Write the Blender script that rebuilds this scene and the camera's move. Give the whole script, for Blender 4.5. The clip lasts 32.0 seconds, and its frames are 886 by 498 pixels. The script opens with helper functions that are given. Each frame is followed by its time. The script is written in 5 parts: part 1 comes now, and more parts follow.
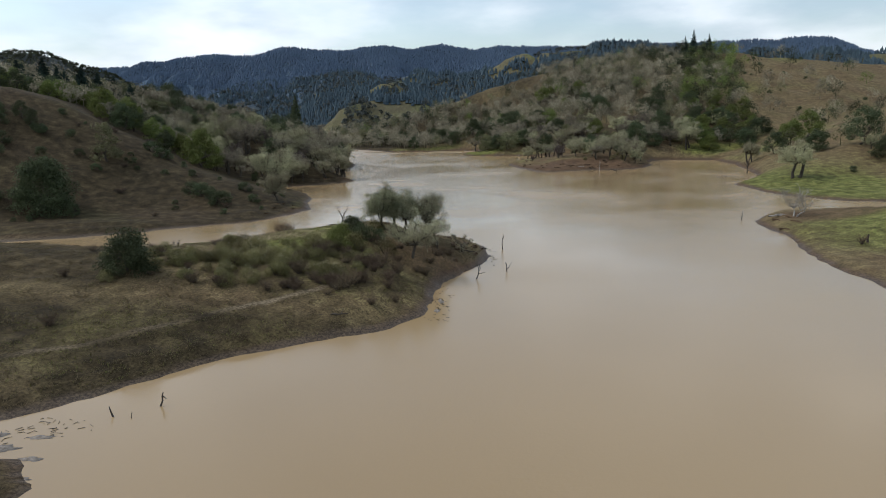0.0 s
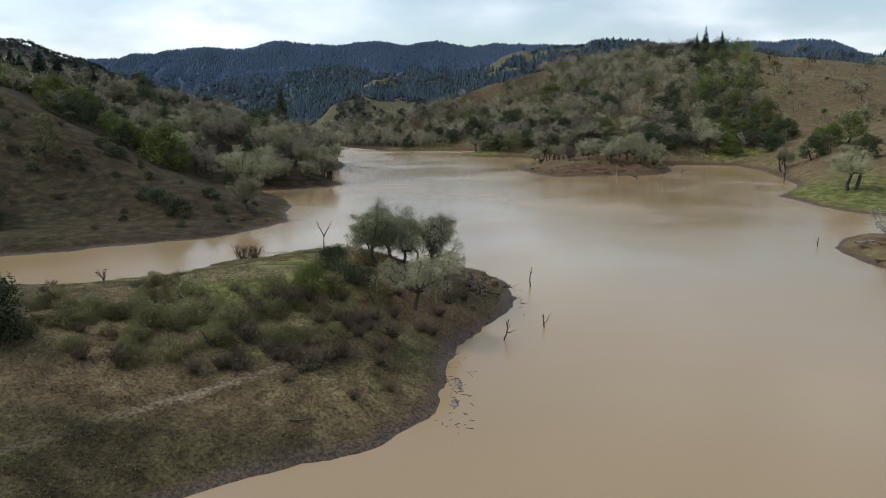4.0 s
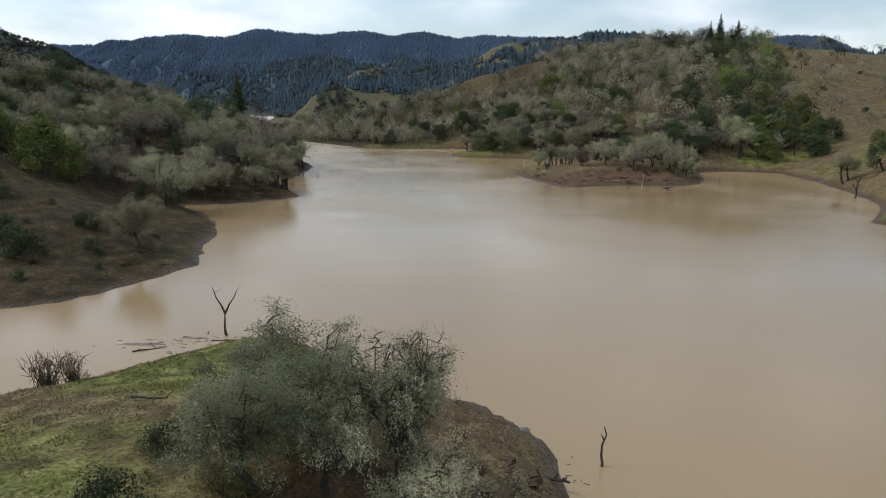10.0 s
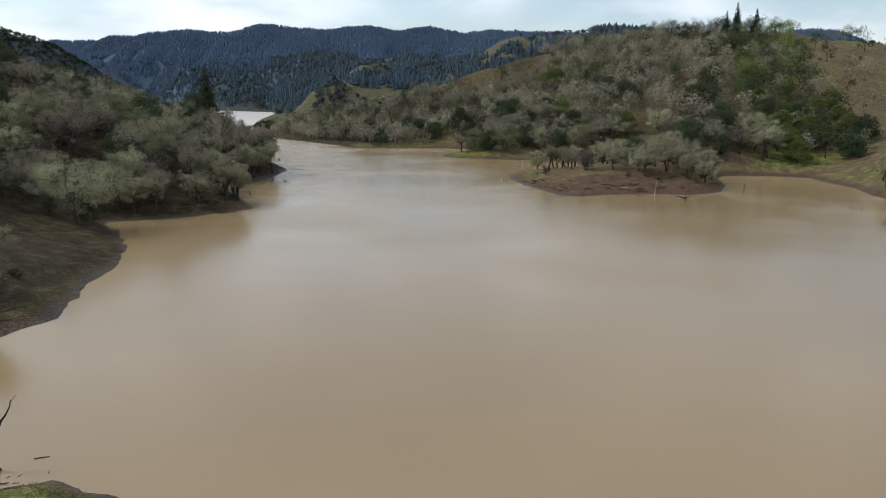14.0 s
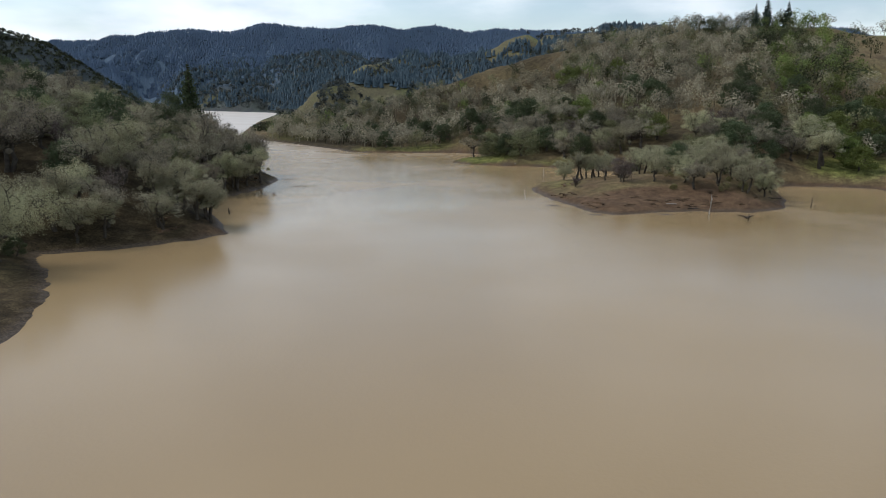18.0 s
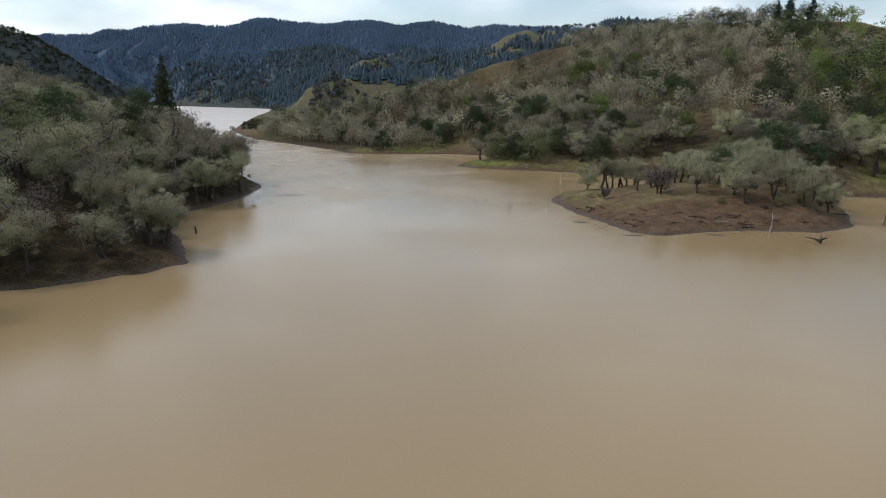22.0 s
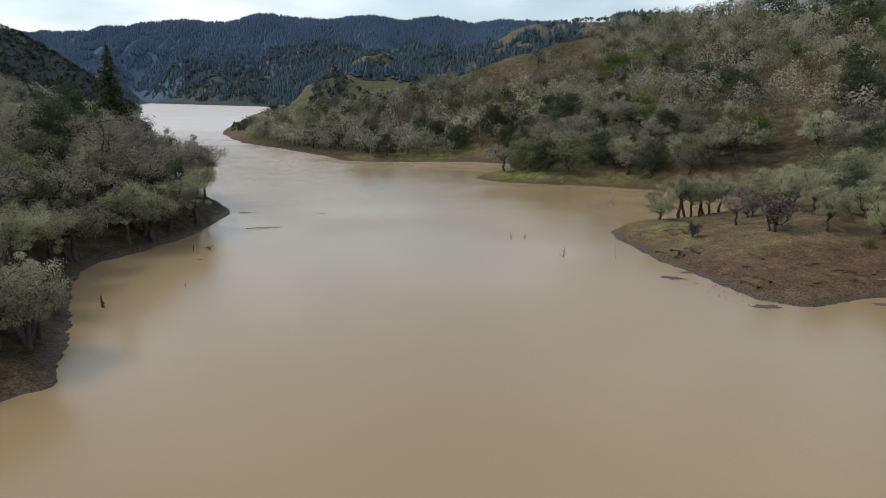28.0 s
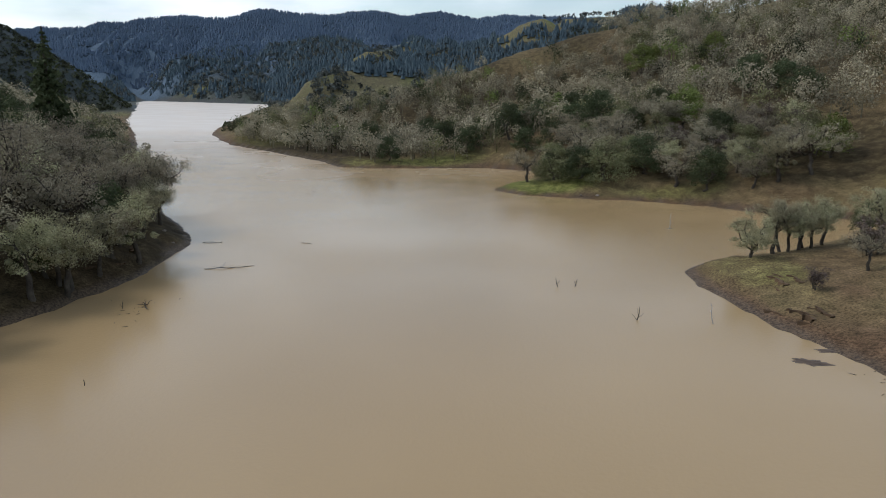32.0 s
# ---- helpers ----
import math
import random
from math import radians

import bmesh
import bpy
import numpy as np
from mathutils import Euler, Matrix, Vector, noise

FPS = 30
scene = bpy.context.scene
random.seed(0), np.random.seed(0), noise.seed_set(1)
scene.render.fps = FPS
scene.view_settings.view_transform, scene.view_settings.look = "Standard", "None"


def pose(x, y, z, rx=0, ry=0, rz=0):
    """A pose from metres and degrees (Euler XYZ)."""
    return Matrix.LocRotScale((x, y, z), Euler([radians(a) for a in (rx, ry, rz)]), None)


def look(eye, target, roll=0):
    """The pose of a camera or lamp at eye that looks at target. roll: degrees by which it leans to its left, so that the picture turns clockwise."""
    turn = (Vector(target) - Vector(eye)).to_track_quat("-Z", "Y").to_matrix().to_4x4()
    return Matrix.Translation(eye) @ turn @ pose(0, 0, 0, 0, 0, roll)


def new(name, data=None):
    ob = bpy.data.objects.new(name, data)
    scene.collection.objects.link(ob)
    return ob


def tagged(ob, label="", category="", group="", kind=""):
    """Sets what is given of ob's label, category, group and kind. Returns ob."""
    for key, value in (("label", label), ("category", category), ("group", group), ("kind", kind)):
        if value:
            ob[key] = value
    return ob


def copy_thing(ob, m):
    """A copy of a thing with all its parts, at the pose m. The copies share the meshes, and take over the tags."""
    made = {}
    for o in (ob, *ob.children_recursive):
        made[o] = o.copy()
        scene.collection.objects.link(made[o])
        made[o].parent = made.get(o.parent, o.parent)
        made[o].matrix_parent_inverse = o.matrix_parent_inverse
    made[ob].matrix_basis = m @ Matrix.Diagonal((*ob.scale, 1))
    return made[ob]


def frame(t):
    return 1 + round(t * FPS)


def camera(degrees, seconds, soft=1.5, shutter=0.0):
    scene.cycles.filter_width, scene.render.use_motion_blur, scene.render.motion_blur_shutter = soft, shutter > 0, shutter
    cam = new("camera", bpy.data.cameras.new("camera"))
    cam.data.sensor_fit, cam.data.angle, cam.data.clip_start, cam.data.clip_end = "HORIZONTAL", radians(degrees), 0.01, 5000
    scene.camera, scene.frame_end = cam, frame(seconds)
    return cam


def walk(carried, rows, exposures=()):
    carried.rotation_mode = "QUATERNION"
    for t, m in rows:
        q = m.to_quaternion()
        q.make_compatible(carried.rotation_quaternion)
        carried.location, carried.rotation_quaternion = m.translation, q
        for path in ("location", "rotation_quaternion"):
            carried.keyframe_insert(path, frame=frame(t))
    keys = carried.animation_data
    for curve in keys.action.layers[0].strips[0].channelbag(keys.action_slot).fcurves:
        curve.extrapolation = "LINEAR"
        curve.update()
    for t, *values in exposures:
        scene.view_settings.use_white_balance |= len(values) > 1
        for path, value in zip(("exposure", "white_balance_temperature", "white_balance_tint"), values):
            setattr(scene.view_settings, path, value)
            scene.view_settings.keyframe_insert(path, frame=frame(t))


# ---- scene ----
cam = camera(63.54, 32.0, soft=0.95)
PATH = [
    (0, (0.00, -0.00, 26.00), (-1.76, 98.24, 7.43), -1.13),
    (1, (-0.87, 8.46, 25.78), (-2.34, 106.70, 7.12), -0.89),
    (2, (-1.56, 16.60, 25.71), (-2.79, 114.82, 6.95), -0.67),
    (3, (-2.21, 24.86, 25.64), (-3.21, 123.07, 6.81), -0.49),
    (3.5, (-2.71, 28.99, 25.51), (-3.50, 127.20, 6.67), -0.35),
    (5.5, (-4.31, 46.87, 25.53), (-4.58, 145.04, 6.48), -0.00),
    (6, (-4.69, 51.72, 25.55), (-4.93, 149.88, 6.47), 0.06),
    (6.5, (-5.08, 56.16, 25.59), (-5.27, 154.31, 6.49), 0.07),
    (7, (-5.52, 60.99, 25.74), (-5.70, 159.14, 6.59), 0.12),
    (7.5, (-5.89, 65.81, 25.76), (-6.01, 163.96, 6.57), 0.14),
    (8, (-5.99, 71.15, 25.75), (-5.78, 169.26, 6.43), 0.30),
    (8.5, (-5.78, 75.58, 25.59), (-5.25, 173.68, 6.18), 0.32),
    (9, (-5.14, 80.14, 25.61), (-4.30, 178.21, 6.08), 0.43),
    (9.5, (-4.30, 84.36, 25.62), (-3.25, 182.39, 5.93), 0.41),
    (10, (-3.23, 88.66, 25.58), (-1.84, 186.66, 5.77), 0.51),
    (10.5, (-1.92, 92.77, 25.69), (-0.24, 190.75, 5.72), 0.62),
    (11, (-0.21, 96.74, 25.75), (1.77, 194.67, 5.63), 0.68),
    (11.5, (1.38, 100.57, 25.76), (3.50, 198.47, 5.51), 0.75),
    (12, (2.81, 104.36, 25.79), (4.58, 202.26, 5.50), 0.67),
    (12.5, (3.60, 108.07, 25.80), (5.11, 205.97, 5.46), 0.64),
    (13, (4.29, 111.86, 25.87), (5.27, 209.76, 5.50), 0.53),
    (13.5, (4.47, 115.65, 25.75), (5.03, 213.55, 5.40), 0.40),
    (14, (4.59, 119.67, 25.69), (4.85, 217.57, 5.31), 0.45),
    (14.5, (4.41, 123.69, 25.68), (4.48, 221.59, 5.31), 0.39),
    (16.5, (3.04, 139.76, 25.83), (2.70, 237.66, 5.48), 0.29),
    (17, (2.71, 143.75, 25.86), (2.36, 241.65, 5.47), 0.29),
    (18, (2.09, 151.45, 25.83), (1.75, 249.34, 5.44), 0.36),
    (19, (1.35, 158.63, 25.82), (1.08, 256.51, 5.33), 0.44),
    (20, (0.64, 165.89, 25.96), (0.48, 263.75, 5.40), 0.48),
    (21, (0.14, 172.68, 25.93), (0.09, 270.51, 5.20), 0.50),
    (22, (-0.49, 179.26, 25.98), (-0.39, 277.07, 5.13), 0.60),
    (23, (-1.00, 186.60, 26.05), (-0.98, 284.38, 5.09), 0.57),
    (24, (-1.60, 194.53, 26.15), (-1.67, 292.29, 5.12), 0.58),
    (25, (-2.44, 202.86, 26.19), (-2.53, 300.61, 5.09), 0.60),
    (25.5, (-2.80, 206.80, 26.29), (-2.93, 304.54, 5.16), 0.60),
    (27.5, (-4.17, 223.06, 26.50), (-4.52, 320.78, 5.24), 0.54),
    (28, (-4.48, 227.26, 26.48), (-4.90, 324.97, 5.18), 0.41),
    (29, (-5.17, 235.48, 26.53), (-5.74, 333.16, 5.14), 0.42),
    (29.5, (-5.62, 239.66, 26.55), (-6.18, 337.33, 5.08), 0.45),
    (30, (-5.92, 243.99, 26.55), (-6.58, 341.65, 5.07), 0.38),
    (30.5, (-6.39, 248.31, 26.53), (-7.00, 345.95, 4.95), 0.40),
    (31, (-6.68, 253.02, 26.56), (-7.37, 350.65, 4.93), 0.37),
    (31.5, (-7.06, 257.45, 26.56), (-7.78, 355.07, 4.86), 0.34),
    (32, (-7.45, 262.06, 26.50), (-8.20, 359.67, 4.79), 0.31),
]
walk(cam, [(t, look(eye, target, roll)) for t, eye, target, roll in PATH], [(0, -0.17, 6080, 10), (32, -0.17, 6080, 10)])

# ---- sky and sun ----
SUN_ELEVATION, SUN_AZIMUTH = 50.0, -82.0  # degrees; azimuth from +y towards +x
world = bpy.data.worlds.new("sky")
scene.world = world
world.use_nodes = True
wn, wl = world.node_tree.nodes, world.node_tree.links
wn.clear()
sky = wn.new("ShaderNodeTexSky")
sky.sky_type, sky.sun_disc = "NISHITA", False
sky.sun_elevation, sky.sun_rotation = radians(SUN_ELEVATION), radians(SUN_AZIMUTH)
sky.air_density, sky.dust_density = 1.0, 1.5
coord = wn.new("ShaderNodeTexCoord")
stretch = wn.new("ShaderNodeMapping")
stretch.inputs["Scale"].default_value = (1.0, 1.0, 3.0)
clouds = wn.new("ShaderNodeTexNoise")
clouds.inputs["Scale"].default_value, clouds.inputs["Detail"].default_value = 2.6, 7.0
clouds.inputs["Roughness"].default_value = 0.55
cover = wn.new("ShaderNodeValToRGB")
cover.color_ramp.elements[0].position, cover.color_ramp.elements[0].color = 0.4, (0.15, 0.15, 0.15, 1)
cover.color_ramp.elements[1].position, cover.color_ramp.elements[1].color = 0.66, (1, 1, 1, 1)
shade = wn.new("ShaderNodeTexNoise")
shade.inputs["Scale"].default_value, shade.inputs["Detail"].default_value = 5.5, 8.0
tone = wn.new("ShaderNodeValToRGB")
tone.color_ramp.elements[0].position, tone.color_ramp.elements[0].color = 0.36, (8.0, 9.0, 10.0, 1)
tone.color_ramp.elements[1].position, tone.color_ramp.elements[1].color = 0.6, (14.0, 14.3, 14.5, 1)
blend = wn.new("ShaderNodeMix")
blend.data_type = "RGBA"
back, out = wn.new("ShaderNodeBackground"), wn.new("ShaderNodeOutputWorld")
back.inputs["Strength"].default_value = 0.088
wl.new(coord.outputs["Generated"], stretch.inputs["Vector"])
wl.new(stretch.outputs[0], clouds.inputs["Vector"])
wl.new(stretch.outputs[0], shade.inputs["Vector"])
wl.new(clouds.outputs["Fac"], cover.inputs[0])
wl.new(shade.outputs["Fac"], tone.inputs[0])
wl.new(cover.outputs[0], blend.inputs[0])
lift = wn.new("ShaderNodeMix")  # thin high cloud brightens the gaps
lift.data_type, lift.blend_type = "RGBA", "MULTIPLY"
lift.inputs[0].default_value, lift.inputs[7].default_value = 1.0, (2.3, 2.2, 2.0, 1)
wl.new(sky.outputs[0], lift.inputs[6])
wl.new(lift.outputs[2], blend.inputs[6])
wl.new(tone.outputs[0], blend.inputs[7])
spread = wn.new("ShaderNodeSeparateXYZ")  # cloud is thinner and brighter towards the sun
wl.new(coord.outputs["Generated"], spread.inputs[0])
thin = wn.new("ShaderNodeMapRange")
thin.inputs[1].default_value, thin.inputs[2].default_value = -0.5, 0.6
thin.inputs[3].default_value, thin.inputs[4].default_value = 1.04, 0.93
wl.new(spread.outputs["X"], thin.inputs[0])
dim = wn.new("ShaderNodeVectorMath")
dim.operation = "SCALE"
wl.new(blend.outputs[2], dim.inputs[0])
wl.new(thin.outputs[0], dim.inputs["Scale"])
wl.new(dim.outputs[0], back.inputs[0])
wl.new(back.outputs[0], out.inputs[0])
sun = new("sun", bpy.data.lights.new("sun", "SUN"))
sun.data.energy, sun.data.angle, sun.data.color = 1.75, radians(14), (1.0, 0.95, 0.88)
sa, se = radians(SUN_AZIMUTH), radians(SUN_ELEVATION)
sun.matrix_world = look((0, 0, 0), (-math.sin(sa) * math.cos(se), -math.cos(sa) * math.cos(se), -math.sin(se)))


# ---- materials ----
def material(name, rough=0.9, spec=0.2):
    m = bpy.data.materials.new(name)
    m.use_nodes = True
    b = m.node_tree.nodes["Principled BSDF"]
    b.inputs["Roughness"].default_value = rough
    b.inputs["Specular IOR Level"].default_value = spec
    return m, m.node_tree.nodes, m.node_tree.links, b


def ramp(nodes, stops):
    r = nodes.new("ShaderNodeValToRGB")
    els = r.color_ramp.elements
    while len(els) < len(stops):
        els.new(0.5)
    for e, (p, c) in zip(els, stops):
        e.position, e.color = p, (*c, 1)
    return r


def noise_node(nodes, links, scale, detail=5.0, rough=0.55, where=None):
    n = nodes.new("ShaderNodeTexNoise")
    n.inputs["Scale"].default_value, n.inputs["Detail"].default_value = scale, detail
    n.inputs["Roughness"].default_value = rough
    if where is not None:
        links.new(where, n.inputs["Vector"])
    return n


def mix(nodes, links, fac, a, b, mode="MIX"):
    m = nodes.new("ShaderNodeMix")
    m.data_type, m.blend_type = "RGBA", mode
    for value, socket in ((fac, m.inputs[0]), (a, m.inputs[6]), (b, m.inputs[7])):
        if isinstance(value, bpy.types.NodeSocket):
            links.new(value, socket)
        elif isinstance(value, (int, float)):
            socket.default_value = value
        else:
            socket.default_value = (*value, 1)
    return m.outputs[2]


def foliage(name, dark, mid, light, rough=0.75, see_through=0.28, lump=0.16):
    """Leaves or lichen: colour varies leaf by leaf, in clumps and from plant to plant."""
    m, n, l, b = material(name, rough, 0.15)
    geo, info = n.new("ShaderNodeNewGeometry"), n.new("ShaderNodeObjectInfo")
    r = ramp(n, [(0.08, tuple(0.75 * v for v in dark)), (0.5, mid), (0.95, tuple(1.15 * v for v in light))])
    big = noise_node(n, l, lump, 4.0, 0.65, geo.outputs["Position"])
    add = n.new("ShaderNodeMath")
    add.operation = "MULTIPLY_ADD"
    l.new(geo.outputs["Random Per Island"], add.inputs[0])
    add.inputs[1].default_value = 0.24
    off = n.new("ShaderNodeMath")
    off.operation = "MULTIPLY_ADD"
    l.new(big.outputs["Fac"], off.inputs[0])
    off.inputs[1].default_value, off.inputs[2].default_value = 0.9, -0.12
    l.new(off.outputs[0], add.inputs[2])
    l.new(add.outputs[0], r.inputs[0])
    tint = n.new("ShaderNodeHueSaturation")
    hue = n.new("ShaderNodeMapRange")
    l.new(info.outputs["Random"], hue.inputs[0])
    hue.inputs[3].default_value, hue.inputs[4].default_value = 0.485, 0.515
    val = n.new("ShaderNodeMapRange")
    own = n.new("ShaderNodeAttribute")  # the tone of one tree within a wood
    own.attribute_name = "tone"
    each = n.new("ShaderNodeMath")
    l.new(info.outputs["Random"], each.inputs[0])
    l.new(own.outputs["Fac"], each.inputs[1])
    l.new(each.outputs[0], val.inputs[0])
    val.clamp = False
    val.inputs[3].default_value, val.inputs[4].default_value = 0.75, 1.25
    l.new(hue.outputs[0], tint.inputs["Hue"])
    l.new(val.outputs[0], tint.inputs["Value"])
    l.new(r.outputs[0], tint.inputs["Color"])
    l.new(tint.outputs[0], b.inputs["Base Color"])
    if see_through:
        t, s = n.new("ShaderNodeBsdfTranslucent"), n.new("ShaderNodeMixShader")
        l.new(tint.outputs[0], t.inputs[0])
        s.inputs[0].default_value = see_through
        l.new(b.outputs[0], s.inputs[1])
        l.new(t.outputs[0], s.inputs[2])
        l.new(s.outputs[0], n["Material Output"].inputs[0])
    return m


def wood(name, dark, light, scale=6.0):
    m, n, l, b = material(name, 0.92, 0.15)
    geo = n.new("ShaderNodeNewGeometry")
    grain = noise_node(n, l, scale, 8.0, 0.7, geo.outputs["Position"])
    patch = noise_node(n, l, scale * 0.12, 3.0, 0.5, geo.outputs["Position"])
    both = n.new("ShaderNodeMath")
    both.operation = "MULTIPLY_ADD"
    l.new(grain.outputs["Fac"], both.inputs[0])
    both.inputs[1].default_value = 0.6
    l.new(patch.outputs["Fac"], both.inputs[2])
    r = ramp(n, [(0.45, dark), (1.0, light)])
    l.new(both.outputs[0], r.inputs[0])
    l.new(r.outputs[0], b.inputs["Base Color"])
    bump = n.new("ShaderNodeBump")
    bump.inputs["Strength"].default_value, bump.inputs["Distance"].default_value = 0.6, 0.03
    l.new(grain.outputs["Fac"], bump.inputs["Height"])
    l.new(bump.outputs[0], b.inputs["Normal"])
    return m


OAK_LEAF = foliage("oak_lichen_foliage", (0.1, 0.088, 0.06), (0.27, 0.24, 0.168), (0.52, 0.47, 0.34))
OAK_PALE = foliage("pale_lichen_foliage", (0.14, 0.133, 0.077), (0.36, 0.342, 0.205), (0.6, 0.575, 0.38))
OAK_GREEN = foliage("oak_green_foliage", (0.06, 0.062, 0.028), (0.17, 0.173, 0.085), (0.36, 0.355, 0.2))
POINT_OAK = foliage("grey_green_oak_leaves", (0.075, 0.08, 0.042), (0.21, 0.217, 0.122), (0.42, 0.425, 0.27))
LICHEN = foliage("hanging_lichen", (0.19, 0.183, 0.115), (0.4, 0.385, 0.25), (0.64, 0.61, 0.43))
EVERGREEN = foliage("evergreen_leaves", (0.03, 0.04, 0.019), (0.068, 0.085, 0.04), (0.13, 0.155, 0.08))
WILLOW = foliage("yellow_green_leaves", (0.055, 0.072, 0.018), (0.135, 0.165, 0.044), (0.25, 0.275, 0.09))
SAGE = foliage("sage_brush_leaves", (0.05, 0.047, 0.017), (0.165, 0.15, 0.062), (0.4, 0.36, 0.185))
NEEDLES = foliage("conifer_needles", (0.012, 0.022, 0.018), (0.024, 0.042, 0.032), (0.045, 0.07, 0.048), see_through=0.0)
# the next two needle colours have the blue haze of distance mixed in
FAR_HAZE_NEEDLES = foliage("hazy_far_conifers", (0.108, 0.16, 0.228), (0.126, 0.184, 0.252), (0.146, 0.206, 0.268), see_through=0.4, lump=0.006)
MID_HAZE_NEEDLES = foliage("hazy_ridge_conifers", (0.055, 0.082, 0.104), (0.08, 0.117, 0.14), (0.11, 0.15, 0.165), see_through=0.2, lump=0.03)
DISTANT_OAK = foliage("distant_oak_crowns", (0.06, 0.07, 0.068), (0.1, 0.112, 0.102), (0.15, 0.16, 0.138))
CHAPARRAL = foliage("chaparral_leaves", (0.03, 0.037, 0.02), (0.05, 0.058, 0.031), (0.08, 0.088, 0.05), lump=0.05)
TWIGS = foliage("bare_twigs", (0.06, 0.045, 0.04), (0.13, 0.1, 0.085), (0.24, 0.2, 0.17), see_through=0.0)
BRUSH = foliage("dead_brown_brush", (0.05, 0.033, 0.02), (0.125, 0.088, 0.055), (0.24, 0.18, 0.115), see_through=0.0)
DRY_GRASS = foliage("dry_grass_blades", (0.06, 0.048, 0.025), (0.14, 0.113, 0.06), (0.28, 0.23, 0.13))
GREEN_GRASS = foliage("green_grass_blades", (0.056, 0.06, 0.016), (0.138, 0.145, 0.04), (0.26, 0.25, 0.09))
BARK = wood("oak_bark", (0.02, 0.016, 0.013), (0.09, 0.078, 0.062))
DEAD = wood("wet_dead_wood", (0.02, 0.016, 0.013), (0.1, 0.085, 0.07))
PALE = wood("weathered_pale_wood", (0.16, 0.14, 0.12), (0.42, 0.39, 0.35))
EARTH = wood("bank_soil", (0.035, 0.024, 0.015), (0.12, 0.08, 0.048), 2.5)
ROCK = wood("muddy_rock", (0.06, 0.05, 0.042), (0.2, 0.175, 0.15), 2.0)


def ground_material():
    m, n, l, b = material("hillside_grass_and_soil", 0.95, 0.12)
    geo = n.new("ShaderNodeNewGeometry")
    p = geo.outputs["Position"]
    att = n.new("ShaderNodeVertexColor")
    att.layer_name = "cover"
    split = n.new("ShaderNodeSeparateColor")
    l.new(att.outputs["Color"], split.inputs[0])
    fine, mid_n, broad = noise_node(n, l, 3.2, 8, 0.7, p), noise_node(n, l, 0.42, 6, 0.6, p), noise_node(n, l, 0.06, 4, 0.5, p)
    dry = ramp(n, [(0.3, (0.078, 0.052, 0.025)), (0.5, (0.172, 0.12, 0.06)), (0.7, (0.3, 0.22, 0.116))])
    l.new(mid_n.outputs["Fac"], dry.inputs[0])
    dull = ramp(n, [(0.35, (0.08, 0.058, 0.034)), (0.65, (0.13, 0.118, 0.055))])
    l.new(broad.outputs["Fac"], dull.inputs[0])
    dry_c = mix(n, l, 0.45, dry.outputs[0], dull.outputs[0])
    grass = ramp(n, [(0.3, (0.056, 0.06, 0.016)), (0.5, (0.13, 0.138, 0.037)), (0.7, (0.24, 0.232, 0.08))])
    l.new(mid_n.outputs["Fac"], grass.inputs[0])
    soil = ramp(n, [(0.25, (0.06, 0.039, 0.023)), (0.5, (0.112, 0.07, 0.04)), (0.8, (0.19, 0.124, 0.074))])
    l.new(mid_n.outputs["Fac"], soil.inputs[0])

    def edged(channel, lo=0.25, hi=0.75):
        """A cover channel with a ragged border."""
        s = n.new("ShaderNodeMath")
        s.operation = "MULTIPLY_ADD"
        l.new(fine.outputs["Fac"], s.inputs[0])
        s.inputs[1].default_value = 0.7
        l.new(split.outputs[channel], s.inputs[2])
        s2 = n.new("ShaderNodeMath")
        s2.operation = "MULTIPLY_ADD"
        l.new(mid_n.outputs["Fac"], s2.inputs[0])
        s2.inputs[1].default_value = 0.6
        l.new(s.outputs[0], s2.inputs[2])
        r = n.new("ShaderNodeMapRange")
        l.new(s2.outputs[0], r.inputs[0])
        r.inputs[1].default_value, r.inputs[2].default_value = lo + 0.65, hi + 0.65
        return r.outputs[0]

    c = mix(n, l, edged(0), dry_c, grass.outputs[0])
    c = mix(n, l, edged(1), c, soil.outputs[0])
    track = ramp(n, [(0.3, (0.15, 0.115, 0.07)), (0.7, (0.27, 0.215, 0.14))])
    l.new(fine.outputs["Fac"], track.inputs[0])
    c = mix(n, l, edged(2), c, track.outputs[0])
    # dark brushy floor of the far hills, with a blue haze cast painted in
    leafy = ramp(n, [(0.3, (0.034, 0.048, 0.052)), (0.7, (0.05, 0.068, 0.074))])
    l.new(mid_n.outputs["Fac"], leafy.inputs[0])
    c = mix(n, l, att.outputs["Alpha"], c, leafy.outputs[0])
    att2 = n.new("ShaderNodeVertexColor")
    att2.layer_name = "cover_two"
    split2 = n.new("ShaderNodeSeparateColor")
    l.new(att2.outputs["Color"], split2.inputs[0])
    # dark brown heath and litter, with some slope and woodland shade in the colour
    shady_heath = ramp(n, [(0.3, (0.021, 0.016, 0.0085)), (0.5, (0.045, 0.034, 0.017)), (0.7, (0.084, 0.064, 0.032))])
    l.new(mid_n.outputs["Fac"], shady_heath.inputs[0])
    c = mix(n, l, split2.outputs[0], c, shady_heath.outputs[0])
    mud = ramp(n, [(0.3, (0.058, 0.043, 0.03)), (0.7, (0.11, 0.08, 0.054))])
    l.new(fine.outputs["Fac"], mud.inputs[0])
    c = mix(n, l, split2.outputs[1], c, mud.outputs[0])
    # blue aerial haze painted onto the ground of the far hills
    haze_tint = ramp(n, [(0.3, (0.075, 0.11, 0.152)), (0.7, (0.1, 0.142, 0.19))])
    l.new(mid_n.outputs["Fac"], haze_tint.inputs[0])
    c = mix(n, l, split2.outputs[2], c, haze_tint.outputs[0])
    wet = n.new("ShaderNodeMapRange")
